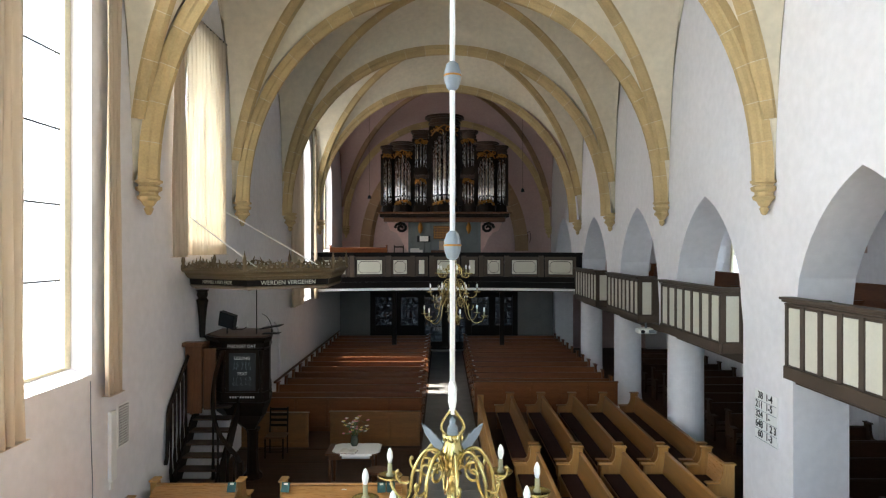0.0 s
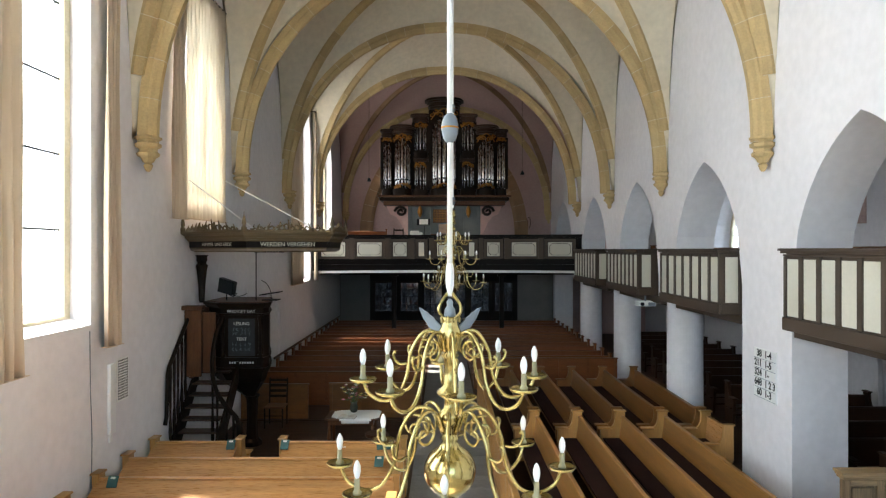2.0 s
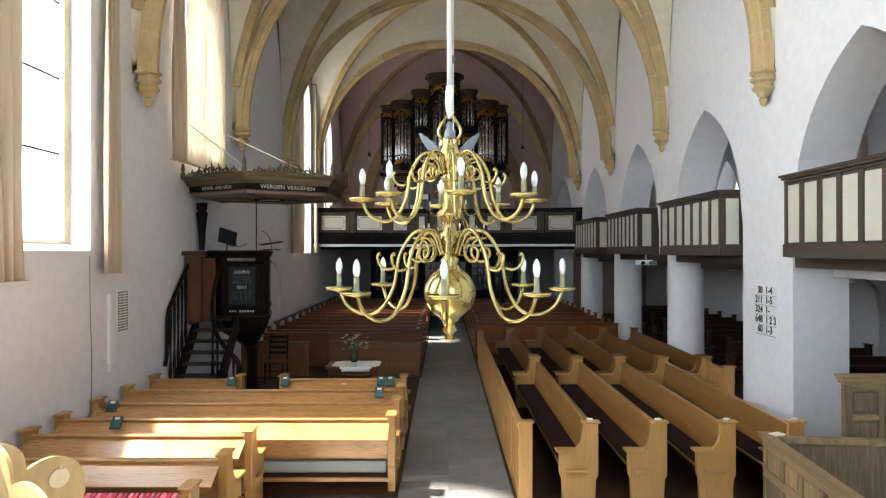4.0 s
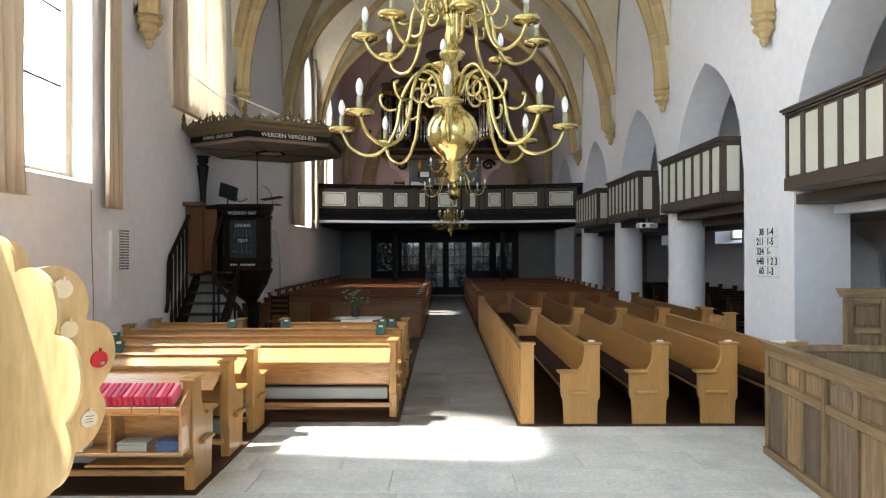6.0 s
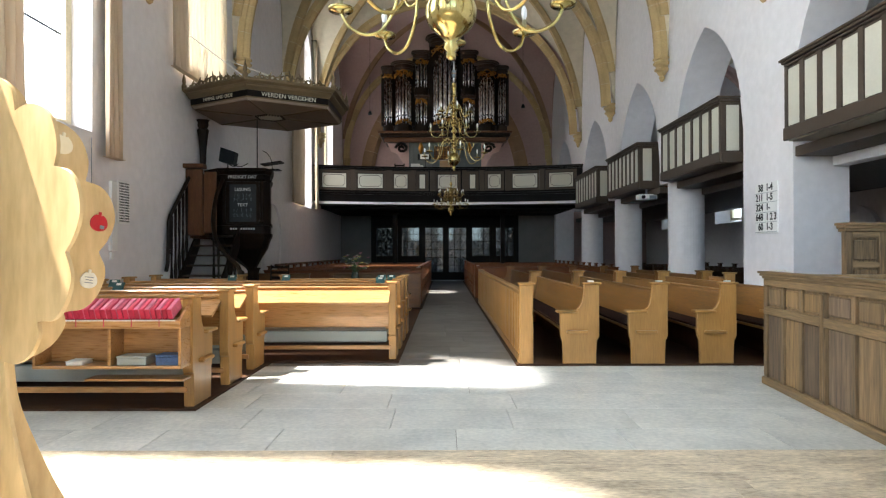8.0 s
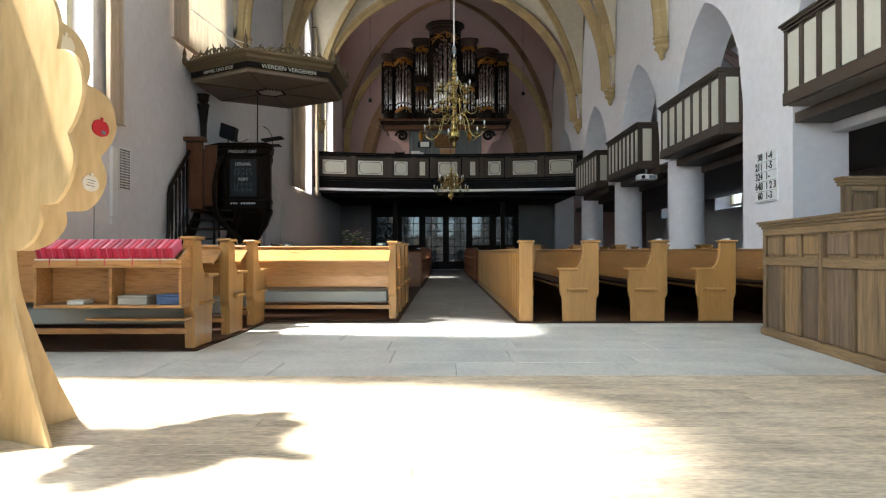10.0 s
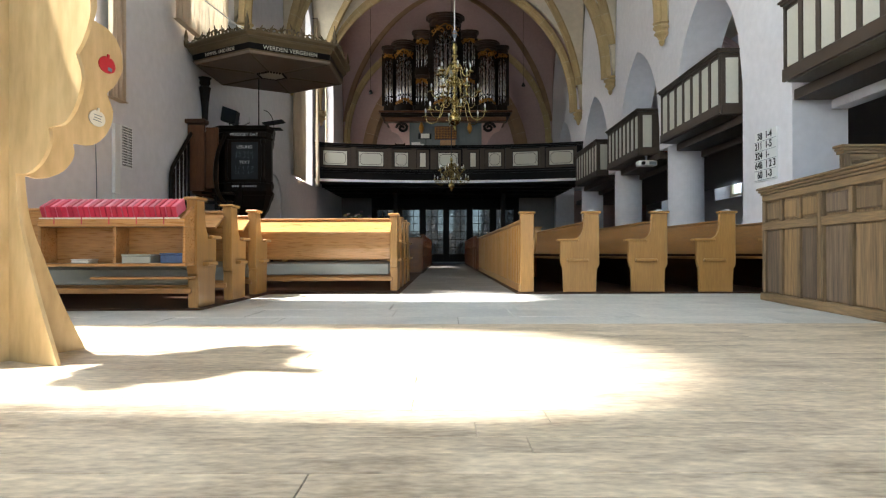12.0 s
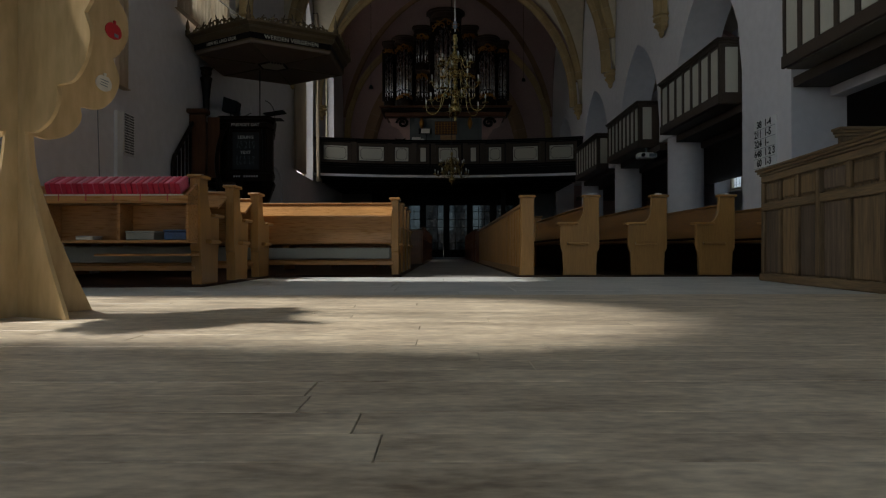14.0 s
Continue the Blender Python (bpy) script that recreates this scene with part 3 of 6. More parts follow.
# choir-side block of the nave: rows that look towards the pulpit
for y, x0, x1 in ((5.36, -4.7, -2.12), (6.24, -4.7, -2.12), (7.06, -4.7, -2.12), (7.74, -4.74, -0.58), (8.55, -4.74, -0.58), (9.36, -4.74, -0.58), (10.15, -4.7, -3.22), (10.15, -2.62, -0.58)):
    pew((x0, y, 0.02), x1 - x0, 0, "honey-coloured pew with a sloping book ledge", "pews before the pulpit", PEW, PEW_END, ledge=y > 5.5, heater=True)
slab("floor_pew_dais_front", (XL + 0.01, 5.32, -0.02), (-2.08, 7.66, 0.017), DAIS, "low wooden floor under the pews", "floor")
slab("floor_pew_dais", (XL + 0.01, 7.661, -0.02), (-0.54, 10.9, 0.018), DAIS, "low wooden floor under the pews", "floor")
# pews along the nave that look across the aisle
for y0, n in ((7.42, 5), (12.15, 5)):
    for k in range(n):
        x = 1.83 + 0.805 * k
        if y0 < 8 and k == 4:
            pew((x, 10.95, 0.02), 1.0, 90, "short honey-coloured pew beside the pier", "pews across the nave", PEW, PEW_END, pad=SEAT)
            continue
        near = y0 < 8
        pew((x, y0, 0.02), 4.55 if near else 4.3, 90, "honey-coloured pew with shaped ends and a dark red seat" if near else "wooden pew browned for weaker light, with shaped ends and a dark red seat", "pews across the nave", PEW_NAVE if near else PEW_MID, PEW_END if near else PEW_MID_END, pad=SEAT)
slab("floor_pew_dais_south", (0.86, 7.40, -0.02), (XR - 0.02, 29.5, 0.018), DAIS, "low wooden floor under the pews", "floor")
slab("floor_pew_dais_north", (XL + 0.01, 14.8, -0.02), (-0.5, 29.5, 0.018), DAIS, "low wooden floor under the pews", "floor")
# rows that look towards the choir
for k in range(13):
    y = 16.9 + 0.92 * k
    pew((-0.55, y + 0.0, 0.02), 4.1, 180, "brown wooden pew in the long rows", "long rows of pews", PEW_OLD, PEW_OLD, ledge=False)
for k in range(11):
    y = 18.7 + 0.92 * k
    pew((4.95, y, 0.02), 4.05, 180, "brown wooden pew in the long rows", "long rows of pews", PEW_OLD, PEW_OLD, ledge=False)


def front_panel(name, x0, x1, y, h, n, wood, label):
    """Panelled pew front along x."""
    f = thing(name, (x0, y, 0.02), label, "pew screen")
    L = x1 - x0
    part("board", boxed((0, 0.012, 0), (L, 0.05, h - 0.03)), wood, f)
    part("top_rail", boxed((-0.02, -0.03, h - 0.03), (L + 0.02, 0.09, h), 0.008), wood, f)
    part("base_rail", boxed((0, 0, 0.0), (L, 0.011, 0.12), 0.004), wood, f)
    for k in range(n + 1):
        x = (L - 0.07) * k / n
        part("stile", boxed((x, 0, 0.121), (x + 0.07, 0.011, h - 0.031), 0.004), wood, f)
    return f


# the PEW_MID fronts take the same dimmed tone
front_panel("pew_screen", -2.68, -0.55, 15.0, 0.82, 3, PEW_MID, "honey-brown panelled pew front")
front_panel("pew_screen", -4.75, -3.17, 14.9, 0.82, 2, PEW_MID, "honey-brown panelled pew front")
front_panel("pew_screen", -4.6, -0.55, 16.2, 0.86, 5, PEW_OLD, "brown panelled pew front")
front_panel("pew_screen", 0.9, 5.0, 18.1, 0.88, 5, PEW_OLD, "brown panelled pew front")
# aisle screen that closes the cross pews
s = thing("aisle_screen", (0.9, 7.43, 0.02), "honey-coloured panelled screen along the aisle", "pew screen")
part("post", boxed((0, 0, 0), (0.16, 0.07, 0.925), 0.006), PEW_END, s)
part("post_cap", boxed((-0.02, -0.02, 0.926), (0.18, 0.10, 0.955), 0.008), PEW_END, s)
part("board", boxed((0.03, 0.07, 0), (0.06, 9.0, 0.82)), PEW_END, s)
part("top_rail", boxed((0.0, 0.07, 0.82), (0.09, 9.0, 0.86), 0.008), PEW_END, s)
for k in range(46):
    y = 0.15 + 0.19 * k
    part("stile", boxed((-0.004, y, 0.09), (0.029, y + 0.05, 0.80)), PEW_END, s)
part("base_rail", boxed((-0.006, 0.07, 0.0), (0.029, 9.0, 0.09)), PEW_END, s)
part("end_post", boxed((0, 9.0, 0), (0.16, 9.07, 0.87), 0.006), PEW_END, s)

# ---- south galleries ----
DULL = material("dull_cream_soffit_paint", (0.27, 0.25, 0.20), 0.7, var=0.25, scale=1.5, fine=20)


def gallery_parapet(ya, yb, n, under=TAUPE):
    g = thing("gallery_parapet", (0, 0, 0), "taupe gallery parapet with upright cream panels", "parapet", "gallery parapets")
    x0, z0, z1 = 4.80, 2.9, 4.02
    # carcass: front, two returns
    part("front_board", boxed((x0 + 0.02, ya, z0), (x0 + 0.06, yb, z1 - 0.05)), TAUPE, g)
    for y in (ya, yb - 0.04):
        part("return_board", boxed((x0 + 0.06, y, z0), (XR + 0.3, y + 0.04, z1 - 0.05)), TAUPE, g)
    # moulded handrail and foot moulding in two steps
    for dz, out, h in ((0.0, 0.07, 0.035), (-0.035, 0.045, 0.04), (-0.075, 0.02, 0.03)):
        part("cornice", boxed((x0 - out, ya - out, z1 - 0.035 + dz), (x0 + 0.14, yb + out, z1 - 0.035 + dz + h), 0.006), TAUPE, g)
        part("cornice_return", boxed((x0 + 0.141, ya - out, z1 - 0.035 + dz), (XR + 0.3, ya + 0.14, z1 - 0.035 + dz + h), 0.006), TAUPE, g)
    part("foot_moulding", boxed((x0 - 0.03, ya - 0.03, z0 - 0.02), (x0 + 0.019, yb + 0.03, z0 + 0.16), 0.01), TAUPE, g)
    part("foot_return", boxed((x0 + 0.02, ya - 0.03, z0 - 0.02), (XR + 0.3, ya - 0.001, z0 + 0.16), 0.01), TAUPE, g)
    part("soffit", boxed((x0 + 0.03, ya + 0.01, z0 - 0.03), (XRO + 0.3, yb - 0.01, z0 - 0.002)), under, g)
    w = (yb - ya) / n
    for k in range(n):
        a = ya + k * w
        part("panel", boxed((x0 + 0.006, a + 0.05, z0 + 0.18), (x0 + 0.019, a + w - 0.05, z1 - 0.15), 0.004), CREAM, g, "cream painted panel")
    for k in range(n + 1):
        a = ya + k * w
        lo, hi = max(ya - 0.02, a - 0.048), min(yb + 0.02, a + 0.048)
        part("stile", boxed((x0 - 0.012, lo, z0 + 0.161), (x0 + 0.019, hi, z1 - 0.111), 0.005), TAUPE, g)
    xs = x0 + 0.10
    part("end_panel", boxed((xs, ya - 0.012, z0 + 0.18), (xs + 0.22, ya - 0.001, z1 - 0.15), 0.004), CREAM, g, "cream painted panel")
    for a in (x0 + 0.02, xs + 0.24):
        part("end_stile", boxed((a, ya - 0.02, z0 + 0.161), (a + 0.06, ya - 0.001, z1 - 0.111), 0.004), TAUPE, g)
    return g


gallery_parapet(6.05, 8.85, 7, DULL)
gallery_parapet(10.95, 13.9, 7)
gallery_parapet(15.55, 18.45, 8)
gallery_parapet(19.8, 22.95, 8)
slab("floor_gallery", (XRO + 0.31, 5.0, 2.72), (XS - 0.01, 29.9, 2.88), TAUPE, "painted wooden gallery floor over the side aisle", "gallery floor")
for c, h, *_ in ARCHES[:4]:
    slab("floor_gallery_bay", (XR + 0.02, c - h + 0.02, 2.72), (XRO + 0.30, c + h - 0.02, 2.865), TAUPE, "painted wooden gallery floor inside an arch", "gallery floor")
    slab("trim_gallery_beam", (XRO - 0.26, c - h + 0.02, 2.58), (XRO - 0.02, c + h - 0.02, 2.719), PLASTER if c < 9 else TAUPE, "beam under the gallery, limewashed or painted brown", "beam", bevel=0.01)
# benches up on the gallery
for c, h, *_ in ARCHES[:4]:
    for x, z in ((6.95, 2.88), (7.85, 3.2)):
        pew((x, c - 1.9, z), 3.8, 90, "brown wooden gallery bench", "gallery benches", PEW_OLD, PEW_OLD)
slab("floor_gallery_step", (7.35, 5.4, 2.88), (XS - 0.02, 29.8, 3.19), TAUPE, "raised step of the gallery floor", "gallery floor")
# pews of the side aisle below, the gallery's shade put into their colour
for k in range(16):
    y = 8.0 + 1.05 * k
    pew((9.2, y + 0.5, 0.0), 2.6, 180, "pew darkened with the shade under the gallery", "side aisle pews", PEW_DIM, PEW_DIM)
# blind niches of the outer wall
for y in (9.0, 14.6, 19.2, 24.0):
    bm = fresh()
    pts = [(y - 0.75, 0.0)] + [(y - 0.75 + 1.5 * i / 14, pointed(-0.75 + 1.5 * i / 14, 0.75, 1.5, 2.25)) for i in range(15)] + [(y + 0.75, 0.0)]
    for (a, b), (c, d) in zip(pts, pts[1:]):
        bm.faces.new([bm.verts.new(p) for p in ((XS - 0.09, a, b), (XS - 0.09, c, d), (XS - 0.09, c + (c - y) * 0.16, d + (0.14 if d > 1.5 else 0)), (XS - 0.09, a + (a - y) * 0.16, b + (0.14 if b > 1.5 else 0)))])
    ob = tagged(part("trim_niche", bm, PLASTER), "raised limewashed niche surround", "niche", kind="structure")
    so = ob.modifiers.new("thickness", "SOLIDIFY")
    so.thickness, so.offset = 0.1, 0

# side aisle cross ribs seen through the arches
for y in (9.9, 14.45, 19.0, 23.6):
    pts = [(7.77 - 1.83 * math.cos(math.pi * k / 24), y, 4.6 + 2.4 * math.sin(math.pi * k / 24)) for k in range(25)]
    tagged(part("trim_aisle_rib", sweep(fresh(), pts, (0, 1, 0), RIB_PROF), [PINK, MORTAR]), "rose-tinted rib of the side aisle vault", "vault rib", kind="structure")

# shallow arched recess surround beside the pulpit
bm = fresh()
pts = [(16.75, 0.0)] + [(17.55 - 0.8 * math.cos(math.pi * i / 16), 1.95 + 0.72 * math.sin(math.pi * i / 16)) for i in range(17)] + [(18.35, 0.0)]
for (a, b), (c, d) in zip(pts, pts[1:]):
    bm.faces.new([bm.verts.new(p) for p in ((XL + 0.03, a, b), (XL + 0.03, c, d), (XL + 0.03, c + (c - 17.55) * 0.18, d + (0.13 if d > 1.9 else 0)), (XL + 0.03, a + (a - 17.55) * 0.18, b + (0.13 if b > 1.9 else 0)))])
bmesh.ops.remove_doubles(bm, verts=bm.verts, dist=0.0005)
so = tagged(part("trim_niche", bm, PLASTER), "raised limewashed surround of an arched recess", "niche", kind="structure").modifiers.new("thickness", "SOLIDIFY")
so.thickness, so.offset = 0.056, 0

# projector hung below a gallery
p = thing("projector", (4.98, 15.6, 2.55), "white ceiling projector hung below the gallery", "projector")
part("housing", boxed((-0.2, -0.15, 0.06), (0.25, 0.15, 0.19), 0.02), WHITE, p)
part("lens", tube(fresh(), [(-0.1, -0.15, 0.12), (-0.1, -0.19, 0.12)], 0.045, 16), BLACK, p, "dark lens")
part("mount", tube(fresh(), [(0.02, 0, 0.19), (0.02, 0, 0.33)], 0.025), GREY, p)
part("vent_grille", boxed((0.05, -0.156, 0.08), (0.22, -0.151, 0.16)), GREY, p)

# ---- west loft ----
def bow(x):
    return 23.2 + 0.82 * (1 - ((x - XM) / 4.95) ** 2)


def bowed(bm, x0, x1, dy0, dy1, z0, z1, n=24):
    """A strip that follows the loft's curved front; dy: offsets behind the front."""
    rows = []
    for i in range(n + 1):
        x = x0 + (x1 - x0) * i / n
        rows.append([bm.verts.new((x, bow(x) + d, z)) for d, z in ((dy0, z0), (dy1, z0), (dy1, z1), (dy0, z1))])
    for a, b in zip(rows, rows[1:]):
        for k in range(4):
            bm.faces.new((a[k], a[(k + 1) % 4], b[(k + 1) % 4], b[k]))
    bm.faces.new(rows[0])
    bm.faces.new(rows[-1][::-1])
    return bm


lf = thing("organ_loft_parapet", (0, 0, 0), "dark brown bowed loft parapet with cream panels", "parapet")
xa, xb = XL + 0.01, XR - 0.01
part("board", bowed(fresh(), xa, xb, 0.03, 0.09, 3.45, 4.5), BLACKISH, lf)
for d, z0, z1 in ((-0.06, 4.50, 4.56), (-0.02, 4.44, 4.50), (-0.05, 3.58, 3.64), (-0.01, 3.50, 3.579)):
    part("moulding", bowed(fresh(), xa, xb, d, 0.12 if z0 > 4.49 else 0.029, z0, z1), BLACKISH, lf)
part("fascia", bowed(fresh(), xa, xb, -0.02, 0.06, 3.22, 3.449), BLACKISH, lf)
part("white_edge", bowed(fresh(), xa, xb, -0.07, 0.05, 3.13, 3.219), WHITE, lf, "white painted edge moulding")
for xc, w in ((-4.05, 0.84), (-2.75, 0.9), (-1.62, 0.5), (-0.81, 0.21), (0.15, 0.73), (1.10, 0.2), (1.92, 0.47), (3.05, 0.9), (4.35, 0.84)):
    part("panel_ground", bowed(fresh(), xc - w / 2 - 0.13, xc + w / 2 + 0.13, 0.012, 0.029, 3.66, 4.40, 6), TAUPE, lf)
    fr = part("panel_border", bowed(fresh(), xc - w / 2 - 0.02, xc + w / 2 + 0.02, 0.004, 0.0115, 3.73, 4.29, 6), BLACK, lf)
    part("panel", bowed(fresh(), xc - w / 2, xc + w / 2, -0.003, 0.0038, 3.75, 4.27, 6), CREAM, lf, "cream painted panel")
    if w > 0.3:
        c = 0.09
        bm = fresh()
        o = [(xc - w / 2 + 0.05 + c, 3.80), (xc + w / 2 - 0.05 - c, 3.80), (xc + w / 2 - 0.05, 3.80 + c), (xc + w / 2 - 0.05, 4.22 - c), (xc + w / 2 - 0.05 - c, 4.22), (xc - w / 2 + 0.05 + c, 4.22), (xc - w / 2 + 0.05, 4.22 - c), (xc - w / 2 + 0.05, 3.80 + c)]
        tube(bm, [(x, bow(x) - 0.004, z) for x, z in o + o[:1]], 0.009, 4)
        part("panel_line", bm, BLACK, lf, "dark painted line")
for x in (-3.39, -2.07, -1.15, -0.43, 0.79, 1.45, 2.41, 3.67):
    part("pilaster", bowed(fresh(), x - 0.09, x + 0.09, -0.03, 0.011, 3.641, 4.439, 2), TAUPE, lf)
bm = fresh()
rows = [[bm.verts.new((x, y, z)) for y, z in ((bow(x) + 0.05, 3.14), (Y1 - 0.01, 3.14), (Y1 - 0.01, 3.34), (bow(x) + 0.05, 3.34))] for x in [xa + (xb - xa) * i / 24 for i in range(25)]]
for a, b in zip(rows, rows[1:]):
    for k in range(4):
        bm.faces.new((a[k], a[(k + 1) % 4], b[(k + 1) % 4], b[k]))
bm.faces.new(rows[0]), bm.faces.new(rows[-1][::-1])
tagged(part("floor_loft", bm, DARK), "dark wooden floor of the organ loft", "loft floor", kind="structure")
for k in range(9):
    slab("trim_joist", (xa, 24.6 + 0.6 * k, 3.02), (xb, 24.74 + 0.6 * k, 3.139), BLACKISH, "dark joist under the organ loft", "beam")
for x in (-2.0, 2.42):
    c = thing("loft_post", (x, 26.0, 0), "dark square post carrying the organ loft", "post", "loft posts")
    part("shaft", boxed((-0.09, -0.09, 0.2), (0.09, 0.09, 2.9), 0.02), DARK, c)
    part("base", boxed((-0.13, -0.13, 0), (0.13, 0.13, 0.2), 0.015), DARK, c)
    part("head", boxed((-0.16, -0.16, 2.9), (0.16, 0.16, 3.019), 0.015), DARK, c)

# glazed screen and doors below the loft
slab("wall_screen", (-3.37, 29.3, 2.55), (3.46, 29.42, 3.02), BLACKISH, "dark wooden head of the entrance screen", "wall")
BOARDING = material("dull_grey_boarding", (0.21, 0.19, 0.172), 0.6, var=0.2, scale=2, fine=20)
slab("wall_screen_left", (XL + 0.01, 29.3, 0), (-3.37, 29.42, 3.02), BOARDING, "grey painted boarding beside the entrance", "wall")
slab("wall_screen_right", (3.46, 29.3, 0), (XR - 0.01, 29.42, 3.02), BOARDING, "grey painted boarding beside the entrance", "wall")
slab("trim_threshold", (-0.72, 29.0, 0.0), (1.1, 29.28, 0.05), STONE, "pale stone threshold", "threshold")
PANE = glassy("old_door_glass", (0.5, 0.55, 0.6), 0.25)
n_, l_ = PANE.node_tree.nodes, PANE.node_tree.links
spots, cloud, at_ = n_.new("ShaderNodeTexNoise"), n_.new("ShaderNodeValToRGB"), n_.new("ShaderNodeTexCoord")
spots.inputs["Scale"].default_value, spots.inputs["Detail"].default_value = 9.0, 5.0
cloud.color_ramp.elements[0].position, cloud.color_ramp.elements[1].position = 0.42, 0.62
cloud.color_ramp.elements[0].color, cloud.color_ramp.elements[1].color = (0.004, 0.005, 0.005, 1), (0.16, 0.18, 0.20, 1)
l_.new(at_.outputs["Object"], spots.inputs["Vector"])
l_.new(spots.outputs["Fac"], cloud.inputs[0])
for n2 in n_:
    if n2.bl_idname in ("ShaderNodeBsdfTransparent", "ShaderNodeBsdfTranslucent"):
        l_.new(cloud.outputs[0], n2.inputs[0])
for k, (xc, w, door) in enumerate(((-2.75, 0.86, False), (-1.55, 0.9, False), (-0.45, 0.9, True), (0.63, 0.9, True), (1.72, 0.9, False), (2.82, 0.9, False))):
    d = tagged(new("door_%d" % (k + 1)), "dark wooden entrance leaf with small leaded panes" if door else "dark wooden entrance side leaf with small panes", "door", kind="structure")
    d.matrix_basis = pose(xc, 29.34, 0)
    z0 = 0.35 if door else 1.1
    for a in (-w / 2 - 0.1, w / 2 - 0.05):
        part("stile", boxed((a, -0.04, 0), (a + 0.15, 0.04, 2.55), 0.006), DARK, d)
    part("bottom_panel", boxed((-w / 2 + 0.051, -0.03, 0), (w / 2 - 0.051, 0.03, z0), 0.006), DARK, d)
    nz = 6 if door else 4
    for i in range(3):
        for j in range(nz):
            pw, ph = (w - 0.09) / 3, (2.5 - z0) / nz
            a, b = -w / 2 + 0.045 + i * pw, z0 + 0.02 + j * ph
            part("pane", boxed((a, -0.006, b), (a + pw, 0.006, b + ph)), PANE, d)
    bm = fresh()
    for i in range(1, 3):
        x = -w / 2 + 0.06 + i * (w - 0.12) / 3
        box(bm, (x - 0.013, -0.025, z0), (x + 0.013, 0.02, 2.55))
    for j in range(1, nz):
        z = z0 + 0.02 + j * (2.5 - z0) / nz
        box(bm, (-w / 2 + 0.05, -0.024, z - 0.013), (w / 2 - 0.05, 0.019, z + 0.013))
    part("glazing_bars", bm, DARK, d)
    for z in (z0, 2.49):
        part("cross_rail", boxed((-w / 2 + 0.051, -0.035, z - 0.03), (w / 2 - 0.051, 0.035, z + 0.06), 0.005), DARK, d)
    part("jamb_strip", boxed((w / 2 + 0.1, -0.03, 0), (w / 2 + 0.2, 0.03, 2.55)), DARK, d)
    part("jamb_strip", boxed((-w / 2 - 0.2, -0.028, 0), (-w / 2 - 0.1, 0.028, 2.55)), DARK, d)

# ---- organ ----
org = thing("pipe_organ", (0.06, 25.6, 3.34), "dark baroque pipe organ with silver pipes and gilt carving", "organ")


def half_round(xc, w, d, z0, z1, n=12):
    """Closed drum with a bowed front: w wide, d forward of y = 0."""
    pts = [(xc - w / 2, 0.25)] + [(xc - w / 2 * math.cos(math.pi * i / n), -d * math.sin(math.pi * i / n)) for i in range(n + 1)] + [(xc + w / 2, 0.25)]
    return prism(fresh(), pts, "z", z0, z1)


def organ_pipe(x, y, z0, h, r, parent):
    mouth = 0.26 + r * 1.5
    bm = lathe(fresh(), [(r * 0.25, 0), (r * 0.97, mouth), (r, mouth + 0.01), (r, h), (r * 0.85, h)], 12, (x, y, z0))
    pp = part("pipe", bm, TIN, parent, smooth=True)
    part("mouth", boxed((x - r * 0.55, y - r - 0.004, z0 + mouth - 0.02), (x + r * 0.55, y - r * 0.75, z0 + mouth + 0.045)), BLACK, pp, "dark pipe mouth")


def carving(xc, w, y, z, h, seed, parent, d=0.0):
    """Gilt openwork of curled leaves."""
    rnd = random.Random(seed)
    bm = fresh()
    for s in (-1, 1):
        for k in range(3):
            cx, cz, r = xc + s * w * (0.12 + 0.15 * k), z + h * (0.25 + 0.5 * rnd.random()), h * (0.22 + 0.12 * rnd.random())
            pts = [(cx + s * r * (1 - a / 11) * math.cos(a * 0.75 + k), y - d * (1 - ((cx - xc) / (w / 2)) ** 2) - 0.01 * (a % 2), cz + r * (1 - a / 11) * math.sin(a * 0.75 + k)) for a in range(10)]
            tube(bm, pts, [0.034 - 0.002 * a for a in range(10)], 5)
        tube(bm, curve_pts([(xc, y - d, z + h), (xc + s * w * 0.25, y - d * 0.8, z + h * 0.6), (xc + s * w * 0.47, y - 0.02, z + h * 0.05)], 5), 0.022, 5)
    part("carving", bm, GOLD, parent, "gilt leaf carving")


CORNICE = material("umber_organ_cornice", (0.045, 0.024, 0.014), 0.45, var=0.35, scale=3, fine=20, spec=0.25)


